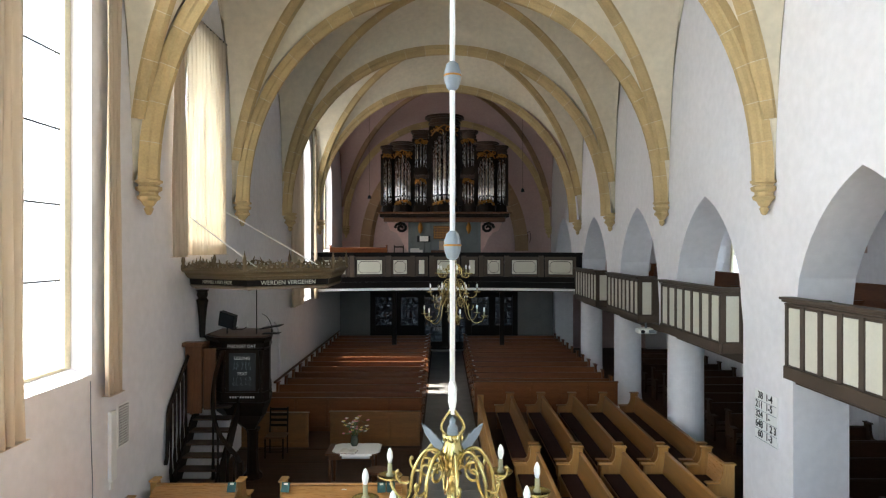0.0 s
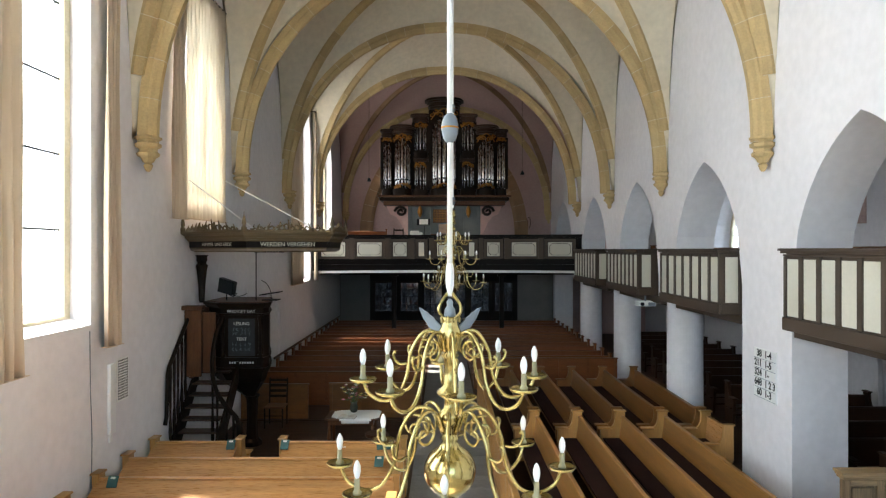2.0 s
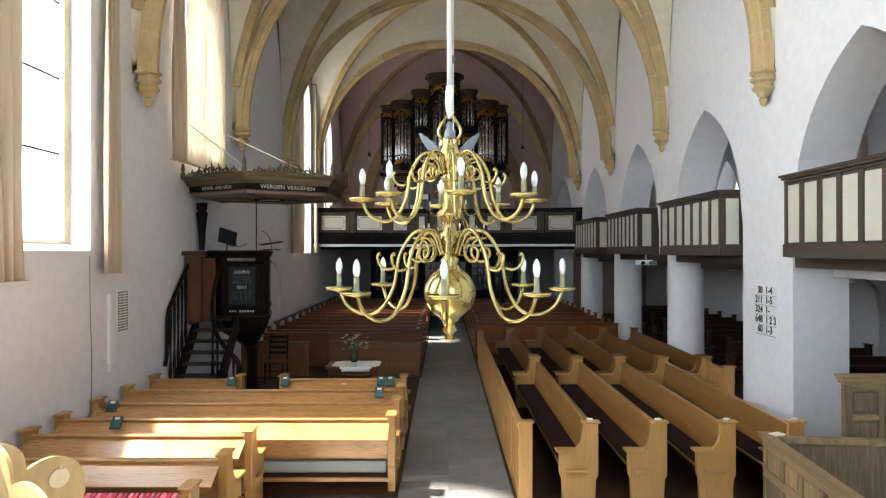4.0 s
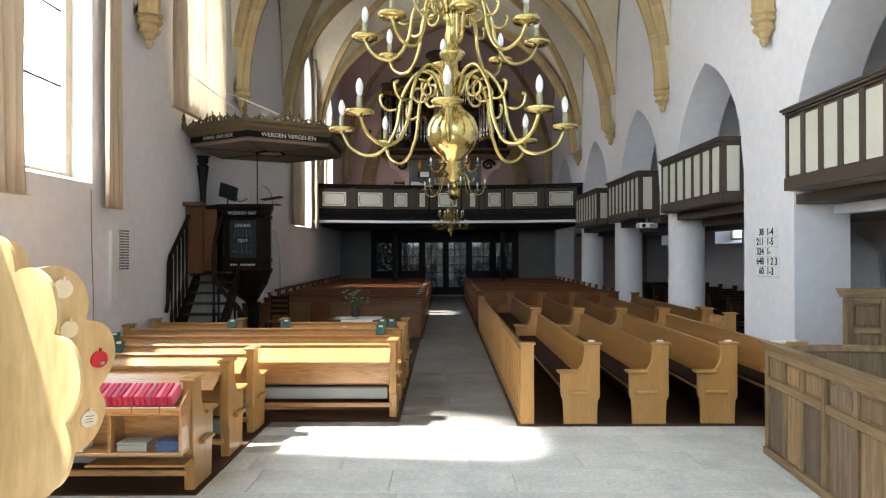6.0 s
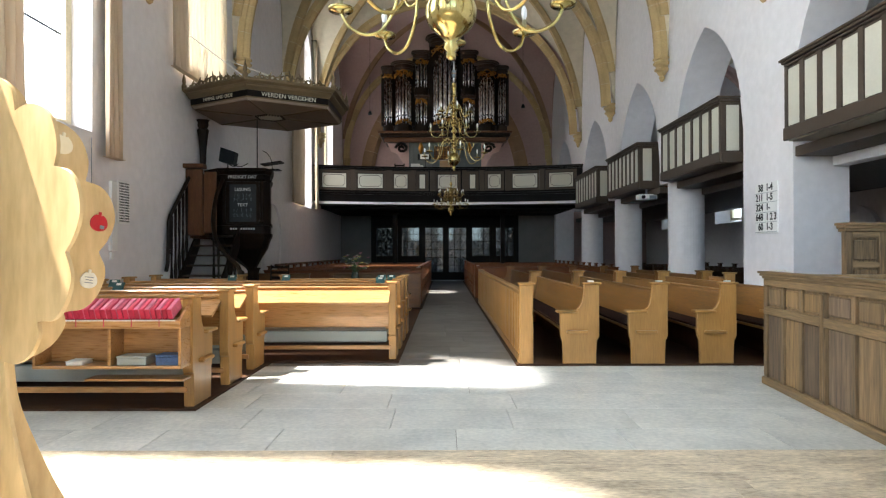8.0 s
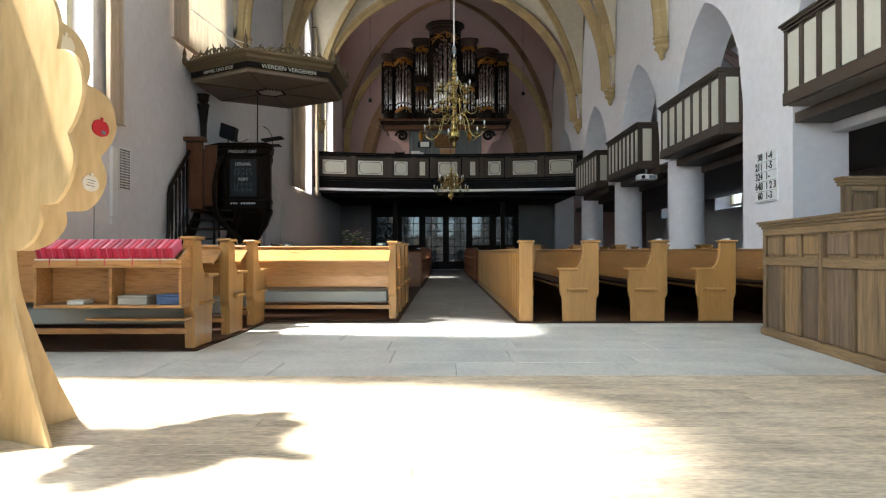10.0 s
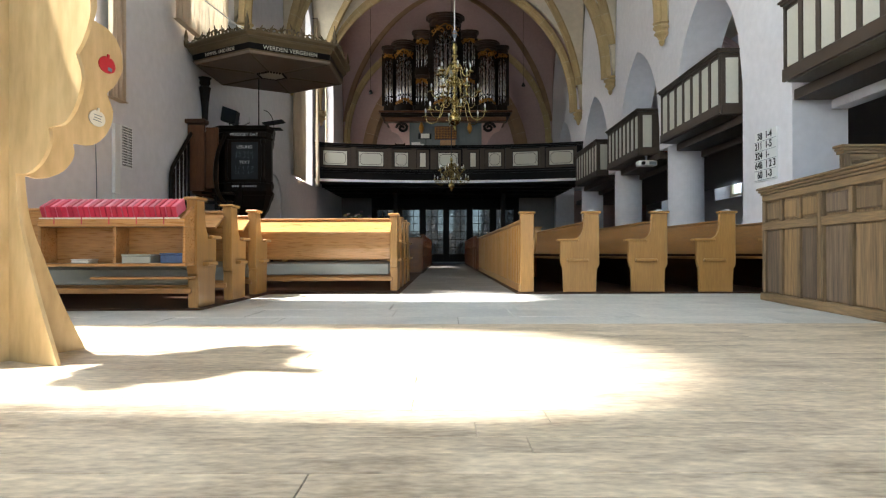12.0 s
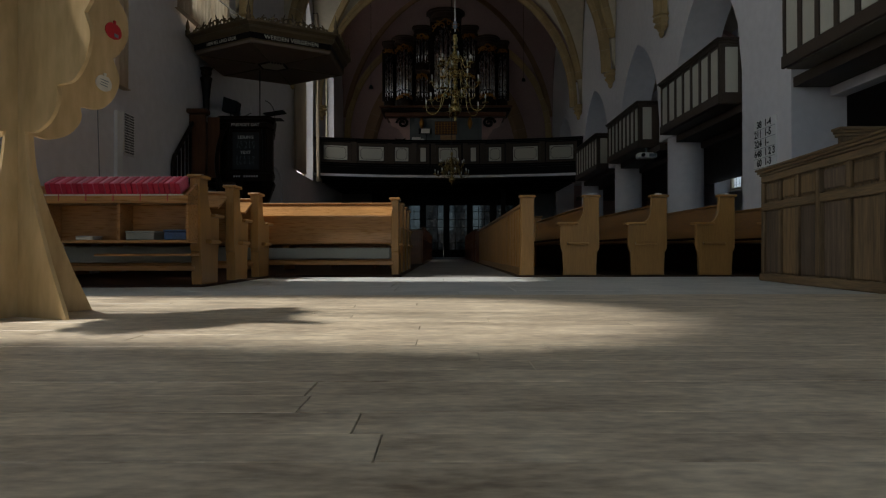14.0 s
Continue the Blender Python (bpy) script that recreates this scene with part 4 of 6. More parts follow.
def organ_tower(name, xc, w, d, z0, z1, n, r0, seed, cap=0.34):
    t = part(name, half_round(xc, w * 0.94, d * 0.3, z0, z1), DARK, org)
    for dz, f, h in ((0.0, 1.02, 0.06), (0.06, 1.0, 0.10), (0.16, 0.96, 0.10)):
        part("foot_moulding", half_round(xc, w * f, d * f + 0.02, z0 - 0.26 + dz, z0 - 0.26 + dz + h), DARK, t)
    for dz, f, h in ((0.0, 1.03, 0.07), (0.07, 1.12, 0.06), (0.13, 1.0, 0.08), (0.21, 1.2, 0.05), (0.26, 1.36, 0.05), (0.31, 1.28, 0.03)):
        part("cornice", half_round(xc, w * f, d * f + 0.04, z1 + dz * cap / 0.34, z1 + (dz + h) * cap / 0.34 - 0.001), CORNICE, t)
    for k in range(n):
        a = math.pi * (k + 0.5) / n
        x, y = xc - (0.41 * w - r0 * 0.6) * math.cos(a), -d * math.sin(a) + 0.02
        hgt = (z1 - z0) * (0.90 - 0.05 * abs(k - (n - 1) / 2))
        organ_pipe(x, y, z0 + 0.02, hgt, 0.84 * r0 * (1.15 - 0.10 * abs(k - (n - 1) / 2)), t)
    carving(xc, w, -0.03, z1 - 0.42 * min(1, w), 0.42 * min(1, w), seed, t, d)
    if d > 0.2:
        carving(xc, w * 0.9, -0.06, z0, 0.2, seed + 50, t, d)
    for s in (-1, 1):
        part("post", boxed((xc + s * w * 0.49 - 0.06, -0.08, z0), (xc + s * w * 0.49 + 0.06, 0.1, z1), 0.012), DARK, t)
    return t


part("case_back", boxed((-2.45, 0.25, 2.6), (2.45, 1.2, 5.6), 0.01), DARK, org)
organ_tower("centre_tower", 0.0, 1.16, 0.42, 3.10, 6.30, 7, 0.078, 1, 0.42)
for s in (-1, 1):
    organ_tower("round_tower", s * 1.68, 0.78, 0.36, 3.10, 5.30, 7, 0.052, 2 + s)
    organ_tower("outer_tower", s * 2.30, 0.44, 0.10, 3.10, 5.18, 4, 0.042, 12 + s)
    organ_tower("lower_flat", s * 0.96, 0.60, 0.05, 3.10, 4.20, 5, 0.036, 22 + s, 0.2)
    organ_tower("upper_flat", s * 0.96, 0.60, 0.12, 4.60, 5.80, 5, 0.036, 32 + s)
# base shelf and lower case
ROSEWHITE = material("pale_rose_paint", (0.66, 0.42, 0.36), 0.6, var=0.15, scale=4, fine=30)
part("base_shelf", boxed((-2.6, -0.30, 2.62), (2.6, 1.2, 2.83), 0.03), DARK, org)
part("base_cornice", boxed((-2.68, -0.38, 2.76), (2.68, 1.2, 2.835), 0.02), BROWN, org)
part("base_frieze", boxed((-2.45, -0.16, 2.44), (2.45, 1.2, 2.619), 0.02), BROWN, org)
LOWCASE = material("grey_green_case_paint", (0.14, 0.15, 0.14), 0.55, var=0.2, scale=3, fine=30)
part("lower_case", boxed((-1.45, 0.15, 0.0), (1.45, 1.15, 2.43)), LOWCASE, org)
for x in (-1.4, -0.72, -0.62, 0.62, 0.72, 1.4):
    part("lower_pilaster", boxed((x - 0.07, 0.09, 0.0), (x + 0.07, 0.149, 2.43), 0.008), LOWCASE, org)
part("music_grille", boxed((-0.45, 0.11, 1.75), (0.45, 0.148, 2.3), 0.01), BROWN, org)
bm = fresh()
for k in range(8):
    box(bm, (-0.425 + 0.12 * k, 0.098, 1.78), (-0.41 + 0.12 * k, 0.109, 2.27))
for k in range(5):
    box(bm, (-0.44, 0.096, 1.82 + 0.1 * k), (0.44, 0.107, 1.832 + 0.1 * k))
part("grille_slats", bm, GOLD, org, "gilt lattice")
part("key_desk", boxed((-0.55, -0.15, 0.9), (0.45, 0.149, 1.3), 0.02), BROWN, org)
part("music_rest", boxed((-0.22, -0.18, 1.31), (0.4, -0.14, 1.68), 0.01), PEW, org, "honey wooden music rest")
for s in (-1, 1):
    pts = [(s * 2.35, 2.43), (s * 2.2, 2.1), (s * 1.95, 2.0), (s * 1.75, 1.7), (s * 1.6, 1.35), (s * 1.46, 1.2), (s * 1.46, 2.43)]
    part("side_bracket", prism(fresh(), pts if s > 0 else pts[::-1], "y", 0.16, 0.26), ROSEWHITE, org, "pale rose scrolled side bracket")
    bm = fresh()
    tube(bm, [(s * (1.75 + 0.26 * (1 - a / 16) * math.cos(a * 0.7)), -0.05, 2.2 + 0.22 * (1 - a / 16) * math.sin(a * 0.7)) for a in range(15)], 0.06, 6)
    part("console", bm, DARK, org, "carved dark scroll console")
    part("pendant", lathe(fresh(), [(0.01, 1.95), (0.07, 2.05), (0.11, 2.2), (0.08, 2.32), (0.04, 2.43)], 12, (s * 0.98, 0.0, 0)), GOLD, org, "gilt pendant", True)

# ---- loft furniture ----
ms = thing("music_stand", (-0.72, 24.95, 3.34), "black music stand with a white sheet on the loft", "music stand")
part("pole", tube(fresh(), [(0, 0, 0.02), (0, 0, 1.7)], 0.012, 6), BLACK, ms)
for k in range(3):
    part("foot", tube(fresh(), [(0, 0, 0.12), (0.25 * math.cos(2.1 * k), 0.25 * math.sin(2.1 * k), 0.012)], 0.01, 5), BLACK, ms)
part("desk", prism(fresh(), [(-0.06, 1.62), (0.06, 1.86), (0.05, 1.87), (-0.07, 1.63)], "x", -0.3, 0.22), BLACK, ms)
part("sheet", prism(fresh(), [(-0.076, 1.65), (0.034, 1.855), (0.03, 1.857), (-0.08, 1.652)], "x", -0.2, 0.14), PAPER, ms, "white sheet of music")
for x, w, h in ((-1.25, 0.34, 0.16), (-0.98, 0.2, 0.1)):
    bx = thing("paper_stack", (x, 24.2, 4.56), "small pale pile of papers on the loft rail", "papers", "papers on the loft rail")
    part("sheets", boxed((0, 0, 0), (w, 0.1, h), 0.006), PAPER, bx)

def loft_bench(x0, x1, y, z, label):
    return pew((x0, y, z), x1 - x0, 0, label, "loft benches", PEW_OLD, PEW_OLD)


loft_bench(-4.7, -2.1, 25.2, 3.55, "reddish wooden bench on the organ loft")
loft_bench(-4.7, -2.3, 26.2, 3.9, "reddish wooden bench on the organ loft")
slab("floor_loft_step", (XL + 0.02, 25.0, 3.34), (-1.9, 27.0, 3.549), BROWN, "wooden step on the organ loft", "loft floor")
slab("floor_loft_step_upper", (XL + 0.02, 26.0, 3.551), (-2.2, 27.0, 3.899), BROWN, "wooden step on the organ loft", "loft floor")
ld = thing("chair", (-1.75, 24.9, 3.34), "small dark chair on the organ loft", "chair")
for x in (-0.18, 0.18):
    for y, h in ((-0.17, 0.45), (0.17, 1.5)):
        part("leg", boxed((x - 0.02, y - 0.02, 0), (x + 0.02, y + 0.02, h)), DARK, ld)
part("seat", boxed((-0.21, -0.2, 0.45), (0.21, 0.2, 0.49), 0.01), DARK, ld)
for z in (0.8, 1.1, 1.4):
    part("rung", boxed((-0.16, 0.155, z), (0.16, 0.185, z + 0.06), 0.006), DARK, ld)
fx = thing("fire_extinguisher", (3.95, 29.96, 4.9), "dark red fire extinguisher hung on the west wall", "extinguisher")
part("cylinder", lathe(fresh(), [(0.06, 0), (0.085, 0.02), (0.085, 0.45), (0.05, 0.53), (0.025, 0.56)], 14, (0, -0.05, 0)), BROWN, fx, smooth=True)
part("wall_hook", tube(fresh(), [(0, 0.04, 0.5), (0, -0.05, 0.5)], 0.02, 6), IRON, fx)
part("hose", tube(fresh(), curve_pts([(0, -0.05, 0.56), (0.15, -0.06, 0.6), (0.2, -0.06, 0.35), (0.14, -0.06, 0.1)], 6), 0.014), BLACK, fx)
for x, z in ((-2.83, 6.62), (3.06, 6.88)):
    h = thing("hanging_lamp", (x, 24.3, z), "small dark lamp hung on a long cord", "lamp", "hanging lamps")
    top = vault_z((x - XM) / HALF, (24.3 - 26.75) / 3.25) - z
    part("cord", tube(fresh(), [(0, 0, 0.12), (0, 0, top)], 0.006, 5), BLACK, h)
    part("shade", lathe(fresh(), [(0.07, 0), (0.075, 0.03), (0.05, 0.10), (0.02, 0.14)], 12), BLACK, h, smooth=True)

# ---- pulpit ----
CX, CY, CR = -3.38, 12.36, 1.48
can = thing("pulpit_canopy", (CX, CY, 3.98), "olive-brown hexagonal pulpit canopy with ivory lettering and carved crest", "canopy")


def hexagon(r, k):
    return Vector((r * math.sin(math.pi / 3 * k), -r * math.cos(math.pi / 3 * k), 0))


def hex_ring(r0, r1, z0, z1):
    bm = fresh()
    a = [bm.verts.new(hexagon(r0, k) + Vector((0, 0, z0))) for k in range(6)]
    b = [bm.verts.new(hexagon(r1, k) + Vector((0, 0, z1))) for k in range(6)]
    for k in range(6):
        bm.faces.new((a[k], a[(k + 1) % 6], b[(k + 1) % 6], b[k]))
    bm.faces.new(a[::-1]), bm.faces.new(b)
    return bm


SOFFIT = material("pale_brown_soffit_paint", (0.20, 0.155, 0.115), 0.6, var=0.15, scale=1.5, fine=20)
part("soffit", hex_ring(CR - 0.05, CR - 0.02, 0.0, 0.04), SOFFIT, can, "plain brown underside")
for k in range(6):
    d = hexagon(1, k)
    part("soffit_batten", tube(fresh(), [d * 0.35 + Vector((0, 0, -0.004)), d * (CR - 0.1) + Vector((0, 0, -0.004))], 0.016, 6), OLIVE, can)
part("soffit_rose", hex_ring(0.27, 0.27, -0.012, -0.001), CREAM, can, "cream hexagonal inset")
for k in range(6):
    for i in range(5):
        p = hexagon(0.28, k).lerp(hexagon(0.28, (k + 1) % 6), i / 5)
        part("rose_bead", lathe(fresh(), [(0.006, -0.035), (0.02, -0.02), (0.02, 0.0)], 6, p), DARK, can)
part("lower_bead", hex_ring(CR - 0.03, CR, 0.04, 0.06), OLIVE, can)
part("lettered_band", hex_ring(CR - 0.015, CR - 0.005, 0.06, 0.17), BLACKISH, can, "dark lettered band")
for r0, r1, z0, z1 in ((1.49, 1.52, 0.17, 0.20), (1.51, 1.55, 0.20, 0.235), (1.545, 1.555, 0.235, 0.275), (1.57, 1.62, 0.275, 0.315), (1.625, 1.63, 0.315, 0.34)):
    part("cornice", hex_ring(r0, r1, z0, z1 - 0.001), OLIVE, can)
part("roof_board", hex_ring(1.55, 1.5, 0.34, 0.36), OLIVE, can)
for k in range(6):
    a, b = hexagon(1.58, k), hexagon(1.58, (k + 1) % 6)
    along = (b - a).normalized()
    bm = fresh()
    L = (b - a).length
    n = 7
    for i in range(n):
        s = 0.14 + (L - 0.28) * (i + 0.5) / n
        side = 1 if i < n // 2 else -1
        hgt = 0.07 + 0.075 * (1 - abs(2 * (i + 0.5) / n - 1))
        for m in (-1, 1):
            r = hgt * (0.62 if m == side else 0.42)
            pts = [a + along * (s + m * 0.05 + m * r * (1 - q / 15) * math.cos(q * 0.62 + 2.6)) + Vector((0, 0, 0.345 + r + r * (1 - q / 15) * math.sin(q * 0.62 + 2.6))) for q in range(12)]
            tube(bm, pts, [0.021 - 0.0008 * q for q in range(12)], 5)
        tip = a + along * s + Vector((0, 0, 0.35))
        tube(bm, [tip, tip + along * 0.012 * side + Vector((0, 0, hgt)), tip + along * 0.035 * side + Vector((0, 0, hgt * 1.5))], [0.02, 0.016, 0.006], 5)
    tube(bm, [a + along * 0.05 + Vector((0, 0, 0.35)), b - along * 0.05 + Vector((0, 0, 0.35))], 0.02, 5)
    part("crest", bm, OLIVE, can, "carved openwork crest")
    part("finial", lathe(fresh(), [(0.045, 0.34), (0.05, 0.41), (0.025, 0.44), (0.04, 0.48), (0.03, 0.54), (0.01, 0.62), (0.004, 0.68)], 8, a), OLIVE, can, smooth=True)


def edge_words(text, k, size, mat, r, z):
    a, b = hexagon(r, k), hexagon(r, (k + 1) % 6)
    m = (a + b) / 2
    along = (b - a).normalized()
    out = Vector((along.y, -along.x, 0))
    rot = Matrix((along, (0, 0, 1), out)).transposed().to_4x4()
    words(text, size, mat, can, Matrix.Translation(m + out * 0.003 + Vector((0, 0, z))) @ rot, "ivory lettering")


edge_words("HIMMEL UND ERDE", 5, 0.088, CREAM, CR - 0.008, 0.115)
edge_words("WERDEN VERGEHEN", 0, 0.105, CREAM, CR - 0.008, 0.115)
for (x, y, z), k in (((-1.38, -0.9, 1.42), 0), ((-1.38, 1.3, 1.55), 1)):
    part("tie_rod", tube(fresh(), [(x, y, z), hexagon(1.2, k) + Vector((0.0, 0.35, 0.37))], 0.011, 6), WHITE, can, "thin white tie rod")
part("hanging_bar", tube(fresh(), [(-0.35, 0.3, -0.99), (-0.35, 0.3, 0.0)], 0.012, 6), BLACK, can)

pul = thing("pulpit", (-3.91, 13.0, 0), "dark carved oak pulpit with lettered panel and winding stair", "pulpit")


def tub(f, z0, z1, f1=None, depth=0.0):
    """Pulpit plan scaled by f at the bottom and f1 at the top."""
    plan = [(-0.42, -0.68), (0.42, -0.68), (0.47, -0.42), (0.36, 0.08), (0.20, 0.62), (-0.80, 0.62), (-0.80, -0.32)]
    bm = fresh()
    f1 = f1 or f
    a = [bm.verts.new((x * f, y * f, z0)) for x, y in plan]
    b = [bm.verts.new((x * f1, y * f1, z1)) for x, y in plan]
    n = len(plan)
    for k in range(n):
        bm.faces.new((a[k], a[(k + 1) % n], b[(k + 1) % n], b[k]))
    bm.faces.new(a[::-1]), bm.faces.new(b)
    return bm


TREAD = material("worn_brown_stair_wood", (0.07, 0.04, 0.024), 0.5, var=0.5, scale=2, fine=14, stretch=(1, 6, 6), spec=0.25)
part("tub", tub(0.97, 1.70, 2.86), DARK, pul)
for f0, f1, z0, z1 in ((1.0, 1.06, 1.62, 1.70), (1.03, 1.03, 1.86, 1.90), (1.0, 1.06, 2.72, 2.76), (1.02, 1.08, 2.86, 2.92), (1.10, 1.12, 2.92, 2.97)):
    part("moulding", tub(f0, z0, z1, f1), DARK, pul)
for f0, f1, z0, z1 in ((0.16, 0.42, 1.0, 1.18), (0.42, 0.78, 1.18, 1.40), (0.78, 0.97, 1.40, 1.62)):
    part("bowl", tub(f0, z0, z1, f1), DARK, pul)
part("stem", lathe(fresh(), [(0.20, 0), (0.20, 0.08), (0.13, 0.14), (0.11, 0.5), (0.12, 0.95), (0.16, 1.02)], 10), DARK, pul)
part("top_board", tub(1.0, 2.971, 2.985), BROWN, pul)
for x in (-0.40, 0.33):
    part("half_column", lathe(fresh(), [(0.05, 1.9), (0.05, 1.95), (0.03, 1.98), (0.035, 2.6), (0.05, 2.65), (0.05, 2.72)], 10, (x + 0.035, -0.69, 0)), DARK, pul, smooth=True)
part("slate", boxed((-0.26, -0.685, 1.93), (0.26, -0.668, 2.66), 0.006), SLATE, pul, "dark slate with chalk notes")
flat = pose(0, 0, 0, 90, 0, 0)
words("PREDIGET DAT", 0.082, CHALK, pul, Matrix.Translation((0, -0.722, 2.80)) @ flat, "pale lettering")
words("LESUNG", 0.085, CHALK, pul, Matrix.Translation((0, -0.69, 2.56)) @ flat, "pale lettering")
words("TEXT", 0.085, CHALK, pul, Matrix.Translation((0, -0.69, 2.26)) @ flat, "pale lettering")
rnd = random.Random(5)
CHALKDIM = material("worn_blue_chalk", (0.30, 0.36, 0.40), 0.95)
for z in (2.45, 2.37, 2.16, 2.06):
    for k in range(5):
        x = -0.17 + 0.08 * k + rnd.uniform(-0.01, 0.01)
        part("chalk_mark", tube(fresh(), [(x + rnd.uniform(-0.02, 0.02), -0.688, z - 0.03), (x + rnd.uniform(-0.03, 0.03), -0.688, z + 0.005), (x + rnd.uniform(-0.02, 0.03), -0.688, z + 0.03)], 0.0028, 4), CHALKDIM, pul)
for k in range(10):
    part("lettering_bar", boxed((-0.25 + 0.05 * k, -0.668, 1.78), (-0.222 + 0.05 * k, -0.655, 1.815)), CHALK, pul, "pale bar of lettering")
# door board, back panels and stair
part("door_board", boxed((-0.86, -1.32, 1.65), (-0.55, -1.26, 2.88), 0.01), BROWN, pul, "reddish brown door board")
part("door_top", boxed((-0.92, -1.42, 2.89), (-0.50, -1.2, 2.97), 0.015), BROWN, pul)
part("side_board", boxed((-0.55, -1.24, 1.7), (-0.32, -1.19, 2.84), 0.01), BROWN, pul)
part("back_board", boxed((-0.82, -1.2, 1.6), (-0.76, 0.3, 2.86)), BROWN, pul)
for k in range(9):
    z, y = 0.185 * (k + 1), -2.20 + 0.165 * k
    x1 = -0.02 + 0.05 * math.cos(k) - 0.02 * k
    part("tread", boxed((-0.82, y, z - 0.035), (x1, y + 0.27, z), 0.008), TREAD, pul, "worn brown tread")
for x in (-0.84, -0.06):
    part("string_board", prism(fresh(), [(-2.26, 0.0), (-2.26, 0.30), (-0.72, 1.82), (-0.72, 1.45), (-2.0, 0.0)], "x", x - 0.02, x + 0.02), DARK, pul)
part("wall_handrail", tube(fresh(), [(-0.80, -2.26, 1.02), (-0.80, -2.2, 1.15), (-0.80, -2.16, 1.86), (-0.80, -2.1, 1.98), (-0.80, -1.3, 2.72)], 0.035, 8), DARK, pul)
for k in range(5):
    y = -2.05 + 0.16 * k
    z = 0.55 + 0.165 * k * 0.95
    part("baluster", lathe(fresh(), [(0.028, 0), (0.018, 0.08), (0.034, 0.3), (0.018, 0.55), (0.024, 0.9), (0.028, 1.42 - 0.01 * k)], 8, (-0.80, y, z)), DARK, pul, smooth=True)
rail = curve_pts([(-0.28, -1.0, 2.72), (-0.30, -1.3, 2.35), (-0.26, -1.55, 1.90), (-0.10, -1.80, 1.52), (0.15, -1.97, 1.26), (0.34, -2.05, 1.10), (0.41, -2.08, 0.95)], 6)
part("curved_handrail", tube(fresh(), rail, 0.04, 8), DARK, pul)
part("newel", boxed((0.36, -2.13, 0), (0.46, -2.03, 1.02), 0.015), DARK, pul)
for i in (14, 19, 24, 28):
    p = rail[i]
    part("baluster", lathe(fresh(), [(0.028, 0), (0.018, 0.08), (0.034, 0.4 * p.z), (0.018, 0.7 * p.z), (0.026, p.z - 0.02)], 8, (p.x, p.y, 0)), DARK, pul, smooth=True)
cs = thing("wall_console", (-4.66, 12.25, 2.98), "dark carved tapering console on the wall", "console")
part("shaft", lathe(fresh(), [(0.05, 0), (0.06, 0.1), (0.07, 0.35), (0.10, 0.62), (0.12, 0.72), (0.08, 0.76), (0.11, 0.82), (0.10, 0.88), (0.13, 0.92)], 8), DARK, cs)
lamp = thing("reading_lamp", (-3.45, 12.75, 2.985), "black reading lamp and microphone on the pulpit rim", "lamp")
part("base", boxed((-0.16, -0.12, 0.0), (0.16, 0.12, 0.02), 0.005), BLACK, lamp)
part("desk", prism(fresh(), [(-0.2, 0.1), (0.2, 0.16), (0.2, 0.18), (-0.2, 0.12)], "y", -0.15, 0.15), BLACK, lamp)
part("stalk", tube(fresh(), curve_pts([(0, 0, 0.02), (-0.02, 0, 0.2), (-0.1, 0, 0.34), (-0.2, 0, 0.4)], 5), 0.007, 6), BLACK, lamp)
sp = thing("loudspeaker", (-4.35, 12.75, 2.985), "black loudspeaker beside the pulpit", "loudspeaker")
part("cabinet", prism(fresh(), [(-0.15, 0.18), (0.14, 0.10), (0.18, 0.36), (-0.11, 0.46)], "y", -0.12, 0.12, 0.012), BLACK, sp)
part("stand", tube(fresh(), [(0, 0, 0.0), (0, 0, 0.2)], 0.014), BLACK, sp)
for x in (0.22, 0.42):
    part("candle_arm", tube(fresh(), curve_pts([(0, 0, 0.14), (x * 0.6, -0.02, 0.08), (x, -0.02, 0.14)], 5), 0.008, 5), BLACK, sp)
    part("candle", lathe(fresh(), [(0.012, 0.14), (0.012, 0.24), (0.004, 0.25)], 8, (x, -0.02, 0)), WHITE, sp)


